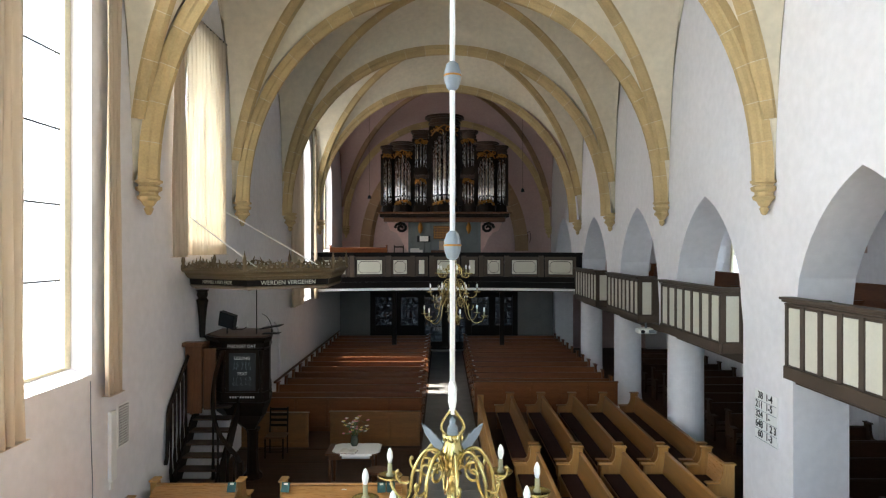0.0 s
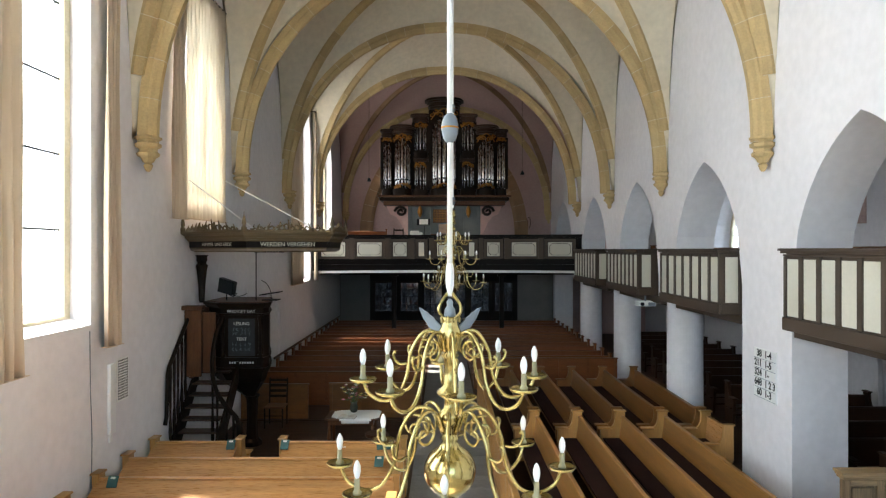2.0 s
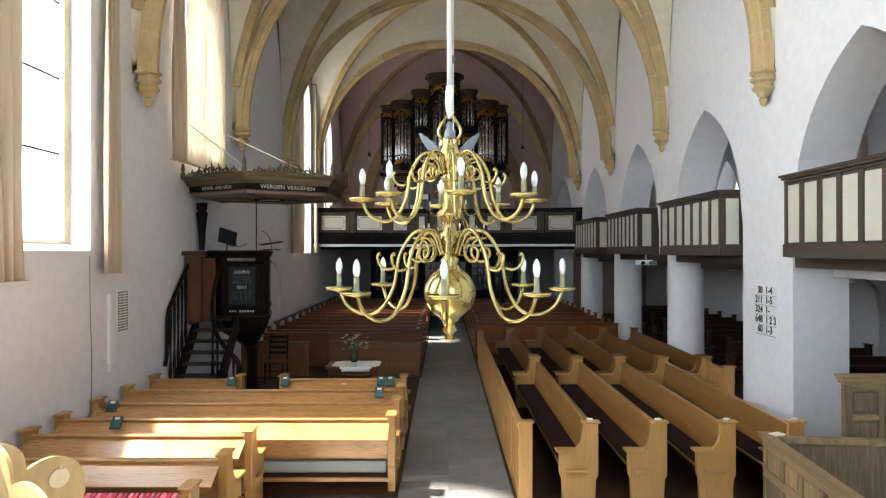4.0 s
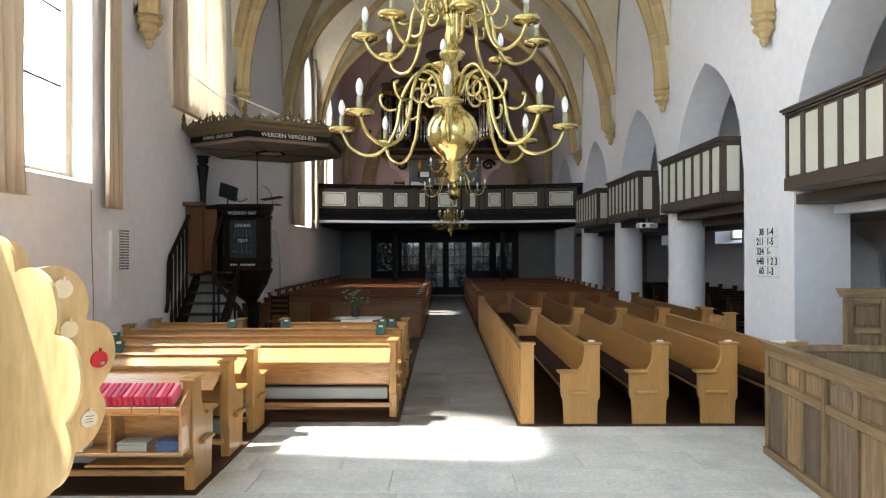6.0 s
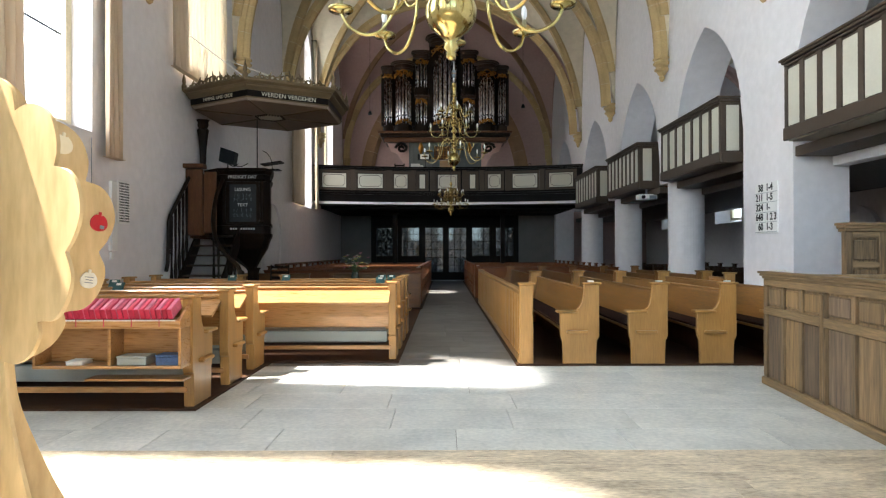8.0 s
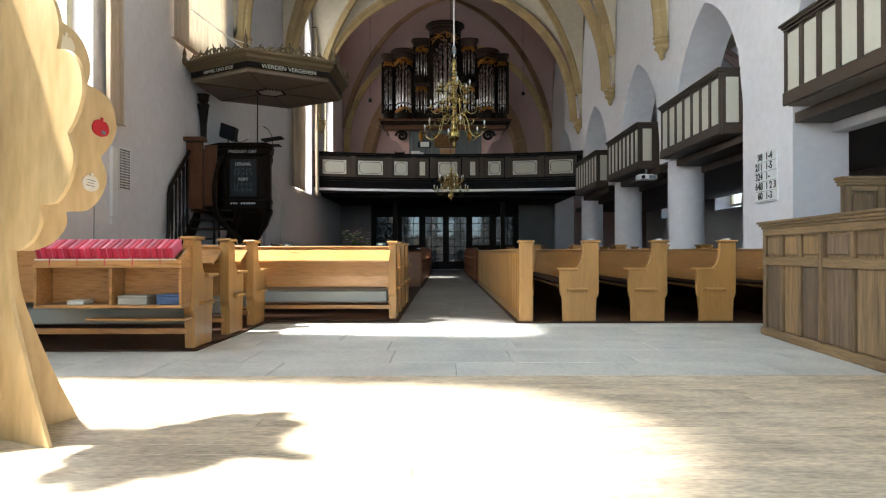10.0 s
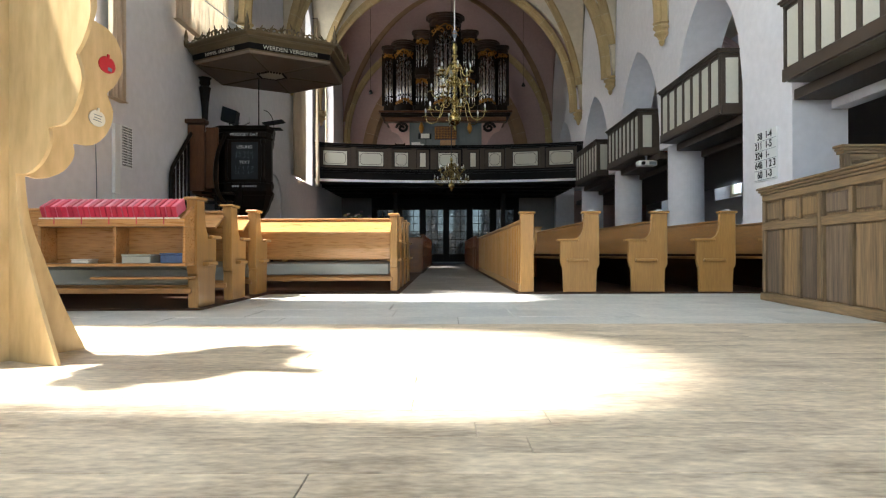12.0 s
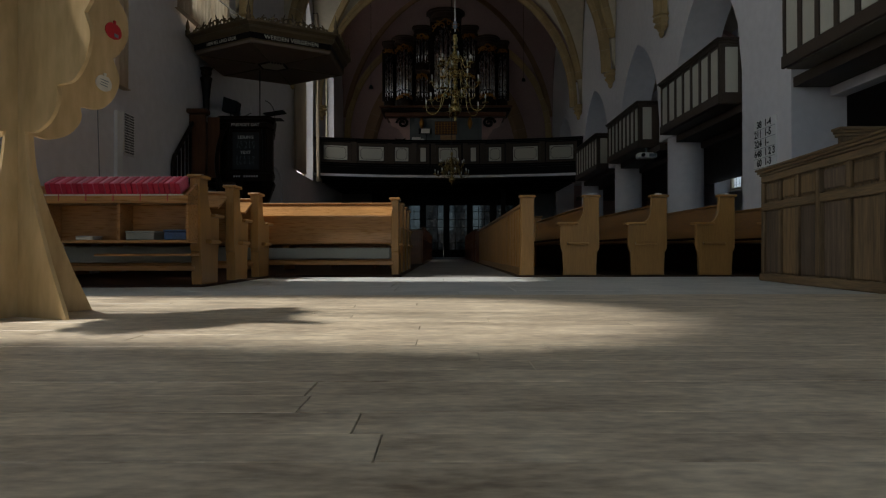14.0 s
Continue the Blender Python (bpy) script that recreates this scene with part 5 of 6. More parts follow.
# ---- chandeliers ----
SLEEVE = material("dull_brass_sleeve", (0.30, 0.27, 0.15), 0.5, var=0.2)
def chandelier(at, tiers, height, ball, ceiling, label, rod=0.016, rodmat=WHITE, knobs=(), fancy=True):
    """Brass chandelier. at: its lowest point; tiers: (reach, pan height, arms, first angle)."""
    c = thing("chandelier", at, label, "chandelier", "brass chandeliers")
    f = ball / 0.15
    prof = [(0.008, 0), (0.03, 0.02), (0.02, 0.045), (0.045, 0.07), (0.03, 0.10), (0.055, 0.13)]
    prof = [(r * f, z * f) for r, z in prof] + [(ball * math.sin(a), 0.13 * f + ball - ball * math.cos(a)) for a in [0.5 + 0.24 * k for k in range(10)]]
    z = 0.13 * f + 2 * ball
    pat = [(0.04, 0.02), (0.055, 0.04), (0.03, 0.07), (0.03, 0.11), (0.065, 0.14), (0.065, 0.18), (0.035, 0.21), (0.03, 0.26), (0.075, 0.29), (0.075, 0.31), (0.035, 0.34)]
    while z + 0.34 * f < height - 0.2 * f:
        prof += [(r * f, z + h * f) for r, h in pat]
        z += 0.35 * f
    prof += [(0.03 * f, height - 0.24 * f), (0.055 * f, height - 0.22 * f), (0.03 * f, height - 0.20 * f), (0.048 * f, height - 0.17 * f), (0.068 * f, height - 0.12 * f), (0.068 * f, height - 0.09 * f), (0.05 * f, height - 0.045 * f), (0.045 * f, height - 0.02 * f), (0.055 * f, height), (0.02 * f, height + 0.004)]
    part("shaft", lathe(fresh(), prof, 24 if fancy else 14), BRASS, c, smooth=True)
    for R, zp, n, a0 in tiers:
        k = R / 0.645
        line = [(0.045, 0.20), (0.10, 0.325), (0.20, 0.335), (0.29, 0.20), (0.325, 0.02), (0.40, -0.11), (0.50, -0.14), (0.60, -0.09), (0.645, 0.0)]
        ctrl = [(r * k if r > 0.05 else 0.045 * f, 0, dz * min(1, k * 1.05) + (0.0 if k > 0.9 else 0)) for r, dz in line]
        curl = [(0.19 * k + 0.085 * k * (1 - q / 13) * math.cos(q * 0.72 + 1.3), 0, k * (0.22 + 0.085 * (1 - q / 13) * math.sin(q * 0.72 + 1.3))) for q in range(12)]
        hook = [(0.31 * k, 0, 0.13 * k), (0.37 * k, 0, 0.12 * k), (0.41 * k, 0, 0.15 * k), (0.42 * k, 0, 0.20 * k), (0.40 * k, 0, 0.21 * k)]
        base = None
        for j in range(n):
            m = pose(0, 0, zp, 0, 0, a0 + 360 * j / n)
            if base is None:
                bm = tube(fresh(), curve_pts(ctrl, 5 if fancy else 3), 0.0108 * f ** 0.5, 8 if fancy else 5)
                tube(bm, curve_pts(curl, 2), 0.0085 * f ** 0.5, 6 if fancy else 4)
                tube(bm, curve_pts(hook, 3), [0.0085] * 10 + [0.009, 0.012, 0.012] if fancy else 0.008, 6 if fancy else 4)
                base = part("arm", bm, BRASS, c, smooth=True)
                base.matrix_basis = m
                nn = 20 if fancy else 10
                pr = 0.078 * f ** 0.5
                part("drip_pan", lathe(fresh(), [(0.012, -0.012), (0.03, -0.004), (pr * 0.9, 0.0), (pr, 0.016), (pr * 0.96, 0.018), (pr * 0.8, 0.008), (0.02, 0.008)], nn, (R, 0, 0)), BRASS, base, "shallow brass drip pan", True)
                part("candle", lathe(fresh(), [(0.021, 0.008), (0.023, 0.02), (0.0145, 0.03), (0.0145, 0.088), (0.011, 0.092)], nn, (R, 0, 0)), SLEEVE, base, "dull brass candle sleeve", True)
                part("bulb", lathe(fresh(), [(0.010, 0.093), (0.016, 0.112), (0.0195, 0.132), (0.017, 0.156), (0.009, 0.177), (0.002, 0.186)], nn, (R, 0, 0)), BULB, base, "white candle-shaped bulb", True)
            else:
                o = base.copy()
                scene.collection.objects.link(o)
                o.matrix_basis = m
                for ch in base.children:
                    q = ch.copy()
                    scene.collection.objects.link(q)
                    q.parent = o
    top = ceiling - at[2]
    if fancy:
        for s in (-1, 1):
            pts = [(s * 0.035, 0.0), (s * 0.075, 0.005), (s * 0.125, 0.05), (s * 0.165, 0.105), (s * 0.19, 0.165), (s * 0.168, 0.158), (s * 0.158, 0.142), (s * 0.135, 0.138), (s * 0.125, 0.118), (s * 0.10, 0.11), (s * 0.092, 0.088), (s * 0.065, 0.072), (s * 0.04, 0.04)]
            w = part("wing", prism(fresh(), pts if s > 0 else pts[::-1], "y", -0.009, 0.009, 0.004), GREY, c, "grey painted feathered wing")
            w.matrix_basis = pose(0, 0.0, height - 0.115, 0, 0, s * 18)
        part("bird_body", lathe(fresh(), [(0.02, height - 0.02), (0.034, height + 0.01), (0.03, height + 0.045), (0.016, height + 0.065), (0.02, height + 0.085), (0.008, height + 0.105)], 10), GREY, c, "grey painted body between the wings", True)
        bm = fresh()
        for q in range(7):
            a = 2 * math.pi * q / 7
            lathe(bm, [(0.012, 0), (0.014, 0.02), (0.004, 0.04)], 8, (0.05 * math.cos(a), 0.05 * math.sin(a), height - 0.03))
        part("crown", bm, BRASS, c)
        for s in (-1, 1):
            part("hook", tube(fresh(), curve_pts([(s * 0.03, 0, height - 0.01), (s * 0.062, 0, height + 0.03), (s * 0.056, 0, height + 0.075), (s * 0.012, 0, height + 0.14)], 5), 0.010, 6), BRASS, c)
        part("ferrule", lathe(fresh(), [(0.013, height + 0.12), (0.016, height + 0.15), (0.025, height + 0.19), (0.025, height + 0.27), (0.018, height + 0.31)], 14), WHITE, c, smooth=True)
        part("rod", tube(fresh(), [(0, 0, height + 0.3), (0, 0, top)], rod, 12), rodmat, c, "white suspension rod", True)
    else:
        part("ring", tube(fresh(), [(0.035 * math.cos(a * 0.7), 0, height + 0.035 + 0.035 * math.sin(a * 0.7)) for a in range(10)], 0.006, 5), IRON, c)
        part("rod", tube(fresh(), [(0, 0, height + 0.06), (0, 0, top)], rod, 8), rodmat, c)
    for z in knobs:
        kb = part("knob", lathe(fresh(), [(0.016, -0.085), (0.034, -0.07), (0.047, -0.03), (0.05, 0.0), (0.047, 0.03), (0.034, 0.07), (0.016, 0.085)], 20, (0, 0, z - at[2])), GREY, c, "grey painted knob", True)
        part("band", lathe(fresh(), [(0.049, -0.006), (0.053, -0.003), (0.053, 0.003), (0.049, 0.006)], 20, (0, 0, z - at[2] + 0.002)), GOLD, kb, "gilt band")
    return c


chandelier((0.055, 3.66, 2.445), [(0.645, 0.30, 8, -93), (0.50, 0.81, 8, -84)], 1.17, 0.151, 11.7, "large two-tier brass chandelier with candle bulbs on a white rod", knobs=(4.71, 5.69))
chandelier((0.22, 13.0, 3.0), [(0.65, 0.33, 6, -80), (0.48, 0.80, 6, -60), (0.34, 1.18, 6, -80)], 1.8, 0.13, 11.67, "three-tier brass chandelier with candle bulbs", rod=0.014, knobs=(5.0, 6.9), fancy=False)
chandelier((0.25, 21.5, 2.56), [(0.58, 0.38, 8, -80), (0.42, 0.72, 8, -60)], 1.15, 0.11, 11.73, "small brass chandelier hung far down the nave", rod=0.012, rodmat=IRON, fancy=False)

# ---- plywood tree in the choir ----
# one half of the outline: the flaring trunk, then lobe after lobe up to the crown
LOBES = [[(0.35, 0.0), (0.237, 0.237), (0.139, 0.481), (0.082, 0.656), (0.058, 0.848)],
         [(0.062, 0.85), (0.138, 0.843), (0.235, 0.89), (0.292, 0.973), (0.284, 1.035)],
         [(0.30, 1.04), (0.385, 1.045), (0.457, 1.107), (0.499, 1.20), (0.497, 1.26), (0.463, 1.335)],
         [(0.50, 1.37), (0.54, 1.44), (0.557, 1.51), (0.54, 1.60), (0.485, 1.67), (0.392, 1.695)],
         [(0.41, 1.75), (0.406, 1.82), (0.362, 1.917), (0.27, 1.968), (0.19, 1.97), (0.128, 1.95)],
         [(0.125, 1.99), (0.105, 2.045), (0.06, 2.09), (0.0, 2.115)]]
RIGHT = [(p.x, p.z) for lobe in LOBES for p in curve_pts([(x, 0, z) for x, z in lobe], 4)]


tree = thing("wooden_tree", (-1.98, 2.82, 0.004), "man-high tree of two slotted birch plywood boards with paper apples", "tree model")
for name, ang, f in (("front_board", -24.6, 1.0), ("cross_board", 68.7, 1.09)):
    pts = [(s * f, z) for s, z in RIGHT]
    outline = pts + [(-s, z) for s, z in pts[-2::-1]]
    b = part(name, prism(fresh(), outline, "y", -0.009 if f == 1 else -0.0095, 0.009 if f == 1 else 0.0095, 0.002), PLY, tree)
    b.matrix_basis = pose(0, 0, 0, 0, 0, ang)


def apple(s, z, r, mat, label):
    pts = [(r * math.cos(a) * (1.08 - 0.1 * math.sin(a)), r * 0.95 * math.sin(a) - (0.16 * r if abs(math.cos(a)) < 0.2 and math.sin(a) > 0 else 0)) for a in [2 * math.pi * k / 22 for k in range(22)]]
    bm = prism(fresh(), pts, "y", -0.003, 0.003)
    box(bm, (-0.006, -0.003, r * 0.75), (0.008, 0.003, r * 1.2))
    o = part("apple", bm, mat, tree, label)
    q = pose(0, 0, 0, 0, 0, 68.7)
    o.matrix_basis = q @ pose(s, -0.0135, z, 0, 8, 0)
    return o


REDPAINT = material("red_paint", (0.50, 0.012, 0.02), 0.5, var=0.15)
PALEPLY = material("pale_wood_disc", (0.80, 0.70, 0.50), 0.6, var=0.1)
ra = apple(0.505, 1.485, 0.047, REDPAINT, "red painted apple")
part("tag", boxed((0.005, -0.006, -0.03), (0.03, -0.0031, -0.012)), GREY, ra)
pa = apple(0.445, 1.19, 0.045, PAPER, "pale apple with small handwriting bars")
for k, w in enumerate((0.05, 0.04, 0.05)):
    part("writing_bar", boxed((-w / 2, -0.0045, 0.012 - 0.014 * k), (w / 2, -0.0031, 0.016 - 0.014 * k)), GREY, pa)
apple(0.30, 1.862, 0.05, PALEPLY, "pale wooden apple")
apple(0.335, 1.66, 0.045, PALEPLY, "pale wooden apple")

# ---- book rack on the foremost pew ----
rack = thing("book_rack", (-3.36, 5.165, 0.38), "honey wooden book rack filled with red hymn books", "book rack")
for a, b in (((0, 0, 0), (1.22, 0.25, 0.025)), ((0, 0.225, 0.026), (1.22, 0.26, 0.33)), ((0, -0.01, 0.331), (1.22, 0.25, 0.40))):
    part("board", boxed(a, b, 0.004), PEW, rack)
for x in (0.0, 0.62, 1.195):
    part("upright", boxed((x, 0.002, 0.026), (x + 0.025, 0.224, 0.33), 0.003), PEW, rack)
part("side_cheek", prism(fresh(), [(-0.02, 0.40), (0.24, 0.40), (0.24, 0.54), (0.04, 0.43)], "x", 1.195, 1.22), PEW, rack)
part("ribbon_strip", boxed((0.02, -0.016, 0.394), (1.18, -0.011, 0.404)), PAPER, rack)
part("footboard", boxed((0.4, 0.05, -0.11), (1.22, 0.25, -0.09), 0.004), PEW, rack)
# paler red on alternate covers paints the streaks of reflection on the books
PINKED = material("reflection_pink_book_cloth", (0.62, 0.12, 0.20), 0.5, var=0.25, rand=0.3)
for k in range(25):
    bk = thing("hymn_book", (-3.33 + 0.0452 * k, 5.17, 0.785), "red hymn book lying aslant in the rack", "book", "red hymn books")
    m = pose(0, 0.0, 0.0, 24, 0, 0)
    c = part("cover", boxed((0.0015, 0.0, 0.0), (0.0435, 0.19, 0.10), 0.007), RED if k % 2 else PINKED, bk)
    c.matrix_basis = m
    c = part("page_block", boxed((0.006, -0.004, 0.006), (0.039, -0.0002, 0.094)), RED, bk)
    c.matrix_basis = m
    if k % 5 == 2:
        part("ribbon", boxed((0.025, -0.03, -0.055), (0.03, -0.025, 0.01)), RED, bk)
for x, w, h, d, mt, name, lb in ((-3.1, 0.14, 0.035, 0.16, PAPER, "booklet", "pale closed booklet lying in the rack"), (-2.68, 0.24, 0.075, 0.18, GREY_PAD, "plastic_box", "grey translucent storage box in the rack"), (-2.36, 0.19, 0.085, 0.16, None, "tin_box", "dark blue patterned box in the rack")):
    o = thing(name, (x, 5.19, 0.406), lb, "box")
    if mt is None:
        mt = material("blue_patterned_card", (0.05, 0.10, 0.22), 0.5, var=0.5, scale=30, fine=80)
    part("body", boxed((0, 0, 0), (w, d, h * 0.8), 0.006), mt, o)
    part("lid", boxed((-0.004, -0.004, h * 0.8 + 0.001), (w + 0.004, d + 0.004, h), 0.004), mt, o)

# ---- oak box pew ----
ang = math.degrees(math.atan2(-2.05, -0.195))
bp = thing("box_pew", (3.24, 6.40, 0.0), "weathered oak box pew with raised panels", "box pew", rz=ang)
bp.scale = (1.0, 1.0, 1.04)
L = 3.4
# local x runs along the panelled face towards the choir, local -y looks into the room
part("plinth", boxed((-0.01, -0.02, 0), (L, 0.06, 0.075), 0.01), OAK_RAIL, bp)
part("backing", boxed((0.0, 0.03, 0.076), (L, 0.05, 1.0)), OAK, bp)
part("middle_rail", boxed((0.0, -0.0, 0.68), (L, 0.029, 0.755), 0.006), OAK_RAIL, bp)
part("top_rail", boxed((0.0, 0.0, 0.955), (L, 0.029, 1.02), 0.006), OAK_RAIL, bp)
for z0, z1, o in ((1.02, 1.045, 0.012), (1.045, 1.07, 0.03), (1.07, 1.092, 0.045)):
    part("cornice", boxed((-o, -o, z0), (L, 0.07, z1 - 0.001), 0.005), OAK_RAIL, bp)
stiles = [(0.0, 0.075), (0.40, 0.06), (0.76, 0.06), (1.15, 0.09), (1.62, 0.06), (2.06, 0.06), (2.5, 0.09), (3.0, 0.06)]
for k, (x, w) in enumerate(stiles):
    o = 0.01 if w > 0.08 else 0.0
    for z0, z1 in ((0.076, 0.679), (0.756, 0.954)):
        part("stile", boxed((x, -o, z0), (x + w, 0.029, z1), 0.005), OAK, bp)
    if w > 0.08:
        for q in range(3):
            part("flute", boxed((x + 0.018 + 0.022 * q, -o - 0.006, 0.1), (x + 0.028 + 0.022 * q, -o + 0.001, 0.94)), OAK, bp)
    x1 = stiles[k + 1][0] if k + 1 < len(stiles) else L
    part("panel", boxed((x + w + 0.012, 0.016, 0.085), (x1 - 0.012, 0.0299, 0.672), 0.004), (OAK_GREY, OAK_GOLD, OAK_GREY, OAK_GREY, OAK)[k % 5], bp)
    part("raised_panel", boxed((x + w + 0.02, 0.010, 0.775), (x1 - 0.02, 0.0299, 0.935), 0.012), (OAK, OAK_GOLD, OAK_GOLD, OAK_GREY)[k % 4], bp)
# far return and door
part("return_board", boxed((0.0, 0.06, 0.0), (0.05, 1.25, 1.0), 0.006), OAK, bp)
part("return_cornice", boxed((-0.03, 0.071, 1.001), (0.07, 1.25, 1.06), 0.008), OAK_RAIL, bp)
part("bench", boxed((0.1, 0.7, 0.42), (L, 1.1, 0.46), 0.008), OAK_RAIL, bp)
part("bench_front", boxed((0.1, 1.06, 0.0), (L, 1.1, 0.419)), OAK, bp)
tb = thing("tall_box_pew", (4.30, 6.75, 0.0), "taller weathered oak pew back with square panels", "box pew")
part("backing", boxed((0.0, 0.03, 0), (0.80, 0.08, 1.58)), OAK, tb)
for x in (0.0, 0.36, 0.73):
    part("stile", boxed((x, 0, 0), (x + 0.07, 0.029, 1.54), 0.005), OAK, tb)
for z in (0.0, 0.62, 1.16, 1.48):
    for x in (0.071, 0.431):
        part("rail", boxed((x, 0.002, z), (x + 0.288, 0.029, z + 0.06), 0.004), OAK_RAIL, tb)
for z0, z1 in ((0.08, 0.60), (0.70, 1.14), (1.24, 1.46)):
    for x in (0.09, 0.45):
        part("raised_panel", boxed((x, 0.012, z0), (x + 0.25, 0.0299, z1), 0.012), OAK, tb)
for z0, z1, o in ((1.545, 1.58, 0.015), (1.58, 1.61, 0.035), (1.61, 1.64, 0.055)):
    part("cornice", boxed((-o, -o, z0), (0.80, 0.12, z1 - 0.001), 0.005), OAK_RAIL, tb)
pb = thing("booklet", (3.29, 6.25, 1.1365), "small white booklet lying on the box pew", "booklet", rz=20)
part("cover", boxed((0, 0, 0), (0.13, 0.09, 0.012), 0.002), PAPER, pb)

# ---- communion table with flowers ----
tab = thing("table", (-1.78, 12.55, 0.0), "small brown wooden table before the pews", "table")
part("tabletop", boxed((-0.50, -0.34, 0.70), (0.50, 0.34, 0.73), 0.008), BROWN, tab)
part("apron", boxed((-0.44, -0.29, 0.60), (0.44, 0.29, 0.699)), BROWN, tab)
for x in (-0.42, 0.42):
    for y in (-0.27, 0.27):
        part("leg", lathe(fresh(), [(0.03, 0), (0.035, 0.05), (0.025, 0.12), (0.04, 0.35), (0.028, 0.5), (0.038, 0.6)], 10, (x, y, 0)), BROWN, tab, smooth=True)
bm = fresh()
n = 26
g = []
for i in range(n + 1):
    row = []
    for j in range(n + 1):
        u, v = (2 * i / n - 1) * 0.47, (2 * j / n - 1) * 0.40
        r = max(abs(u + v) / 0.62, abs(u - v) / 0.62, abs(u) / 0.47, abs(v) / 0.40)
        dz = -max(0.0, abs(v) - 0.345) * 1.6
        row.append(bm.verts.new((u, min(max(v, -0.352), 0.352), 0.735 + dz + 0.002 * math.sin(14 * u) * math.sin(17 * v))))
    g.append(row)
for i in range(n):
    for j in range(n):
        if abs(i + j - n) <= n * 0.78 and abs(i - j) <= n * 0.78:
            bm.faces.new((g[i][j], g[i + 1][j], g[i + 1][j + 1], g[i][j + 1]))
bmesh.ops.delete(bm, geom=[v for v in bm.verts if not v.link_faces], context="VERTS")
cl = thing("tablecloth", (-1.70, 12.55, 0.0), "white scalloped cloth lying on the table", "tablecloth")
cm = part("cloth", bm, WHITE, cl, smooth=True)
cm.modifiers.new("thickness", "SOLIDIFY").thickness = 0.003
bk = thing("open_book", (-1.85, 12.32, 0.742), "open book with pale pages on the table", "book", rz=-8)
for s in (-1, 1):
    part("page_block", prism(fresh(), [(0, 0.0), (s * 0.05, 0.028), (s * 0.13, 0.03), (s * 0.16, 0.012), (s * 0.16, 0.0)][::s], "y", -0.11, 0.11), PAPER, bk)
part("cover", boxed((-0.17, -0.115, -0.005), (0.17, 0.115, -0.001)), BROWN, bk)
vs = thing("flower_vase", (-1.78, 12.72, 0.741), "glass vase with a loose spring bouquet", "vase")
VASE = material("dark_glass_vase", (0.05, 0.06, 0.045), 0.08, var=0.1)
LEAF = material("leaf_green", (0.045, 0.10, 0.025), 0.5, var=0.4, scale=8)
part("vase", lathe(fresh(), [(0.06, 0), (0.075, 0.03), (0.085, 0.10), (0.065, 0.17), (0.075, 0.20), (0.06, 0.20)], 18), VASE, vs, smooth=True)
rnd = random.Random(11)
cols = [material("white_petals", (0.75, 0.74, 0.66), 0.6), material("pink_petals", (0.62, 0.20, 0.28), 0.6), material("yellow_petals", (0.70, 0.58, 0.16), 0.6)]
for k in range(34):
    a, sp_, h = rnd.uniform(0, 6.28), rnd.uniform(0.03, 0.27), rnd.uniform(0.28, 0.58)
    tip = (sp_ * math.cos(a), sp_ * math.sin(a), h * (1.1 - sp_))
    stem = part("stem", tube(fresh(), curve_pts([(0, 0, 0.12), (tip[0] * 0.4, tip[1] * 0.4, 0.12 + tip[2] * 0.5), tip], 3), 0.004, 4), LEAF, vs)
    bm = fresh()
    for q in range(6):
        b = q * 1.05 + a
        d = Vector((math.cos(b), math.sin(b), 0.6)) * rnd.uniform(0.022, 0.038)
        e = Vector((-math.sin(b), math.cos(b), 0)) * 0.014
        t0 = Vector(tip)
        bm.faces.new([bm.verts.new(p) for p in (t0, t0 + d + e, t0 + d * 1.4, t0 + d - e)])
    part("flower", bm, cols[k % 3], stem)
    bm = fresh()
    for q in range(3):
        b = rnd.uniform(0, 6.28)
        c0 = Vector(tip) * rnd.uniform(0.5, 0.85) + Vector((0, 0, 0.06))
        d = Vector((math.cos(b), math.sin(b), 0.4)) * 0.07
        e = Vector((-math.sin(b), math.cos(b), 0)) * 0.016
        bm.faces.new([bm.verts.new(p) for p in (c0, c0 + d * 0.5 + e, c0 + d, c0 + d * 0.5 - e)])
    part("leaf", bm, LEAF, stem)
st = thing("stool", (-1.22, 11.75, 0.0), "round brown wooden stool", "stool")
part("seat", lathe(fresh(), [(0.2, 0.54), (0.22, 0.555), (0.22, 0.58), (0.20, 0.60), (0.03, 0.60)], 24), BROWN, st)
for k in range(3):
    a = 2.1 * k
    part("leg", tube(fresh(), [(0.2 * math.cos(a), 0.2 * math.sin(a), 0), (0.12 * math.cos(a), 0.12 * math.sin(a), 0.545)], 0.018), BROWN, st)
ch = thing("chair", (-3.78, 14.35, 0.0), "dark ladder-back chair with a woven seat", "chair")
for x in (-0.2, 0.2):
    part("front_leg", lathe(fresh(), [(0.018, 0), (0.02, 0.45)], 8, (x, -0.2, 0)), DARK, ch)
    part("back_post", tube(fresh(), [(x, 0.2, 0), (x, 0.2, 0.45), (x, 0.26, 1.05)], 0.018), DARK, ch)
part("seat", boxed((-0.23, -0.23, 0.44), (0.23, 0.22, 0.48), 0.015), BROWN, ch)
for z in (0.6, 0.72, 0.84, 0.96):
    part("slat", boxed((-0.19, 0.215 + (z - 0.45) * 0.1, z), (0.19, 0.235 + (z - 0.45) * 0.1, z + 0.06), 0.005), DARK, ch)
for z in (0.15, 0.28):
    part("stretcher", tube(fresh(), [(-0.2, -0.2, z), (0.2, -0.2, z)], 0.011, 6), DARK, ch)

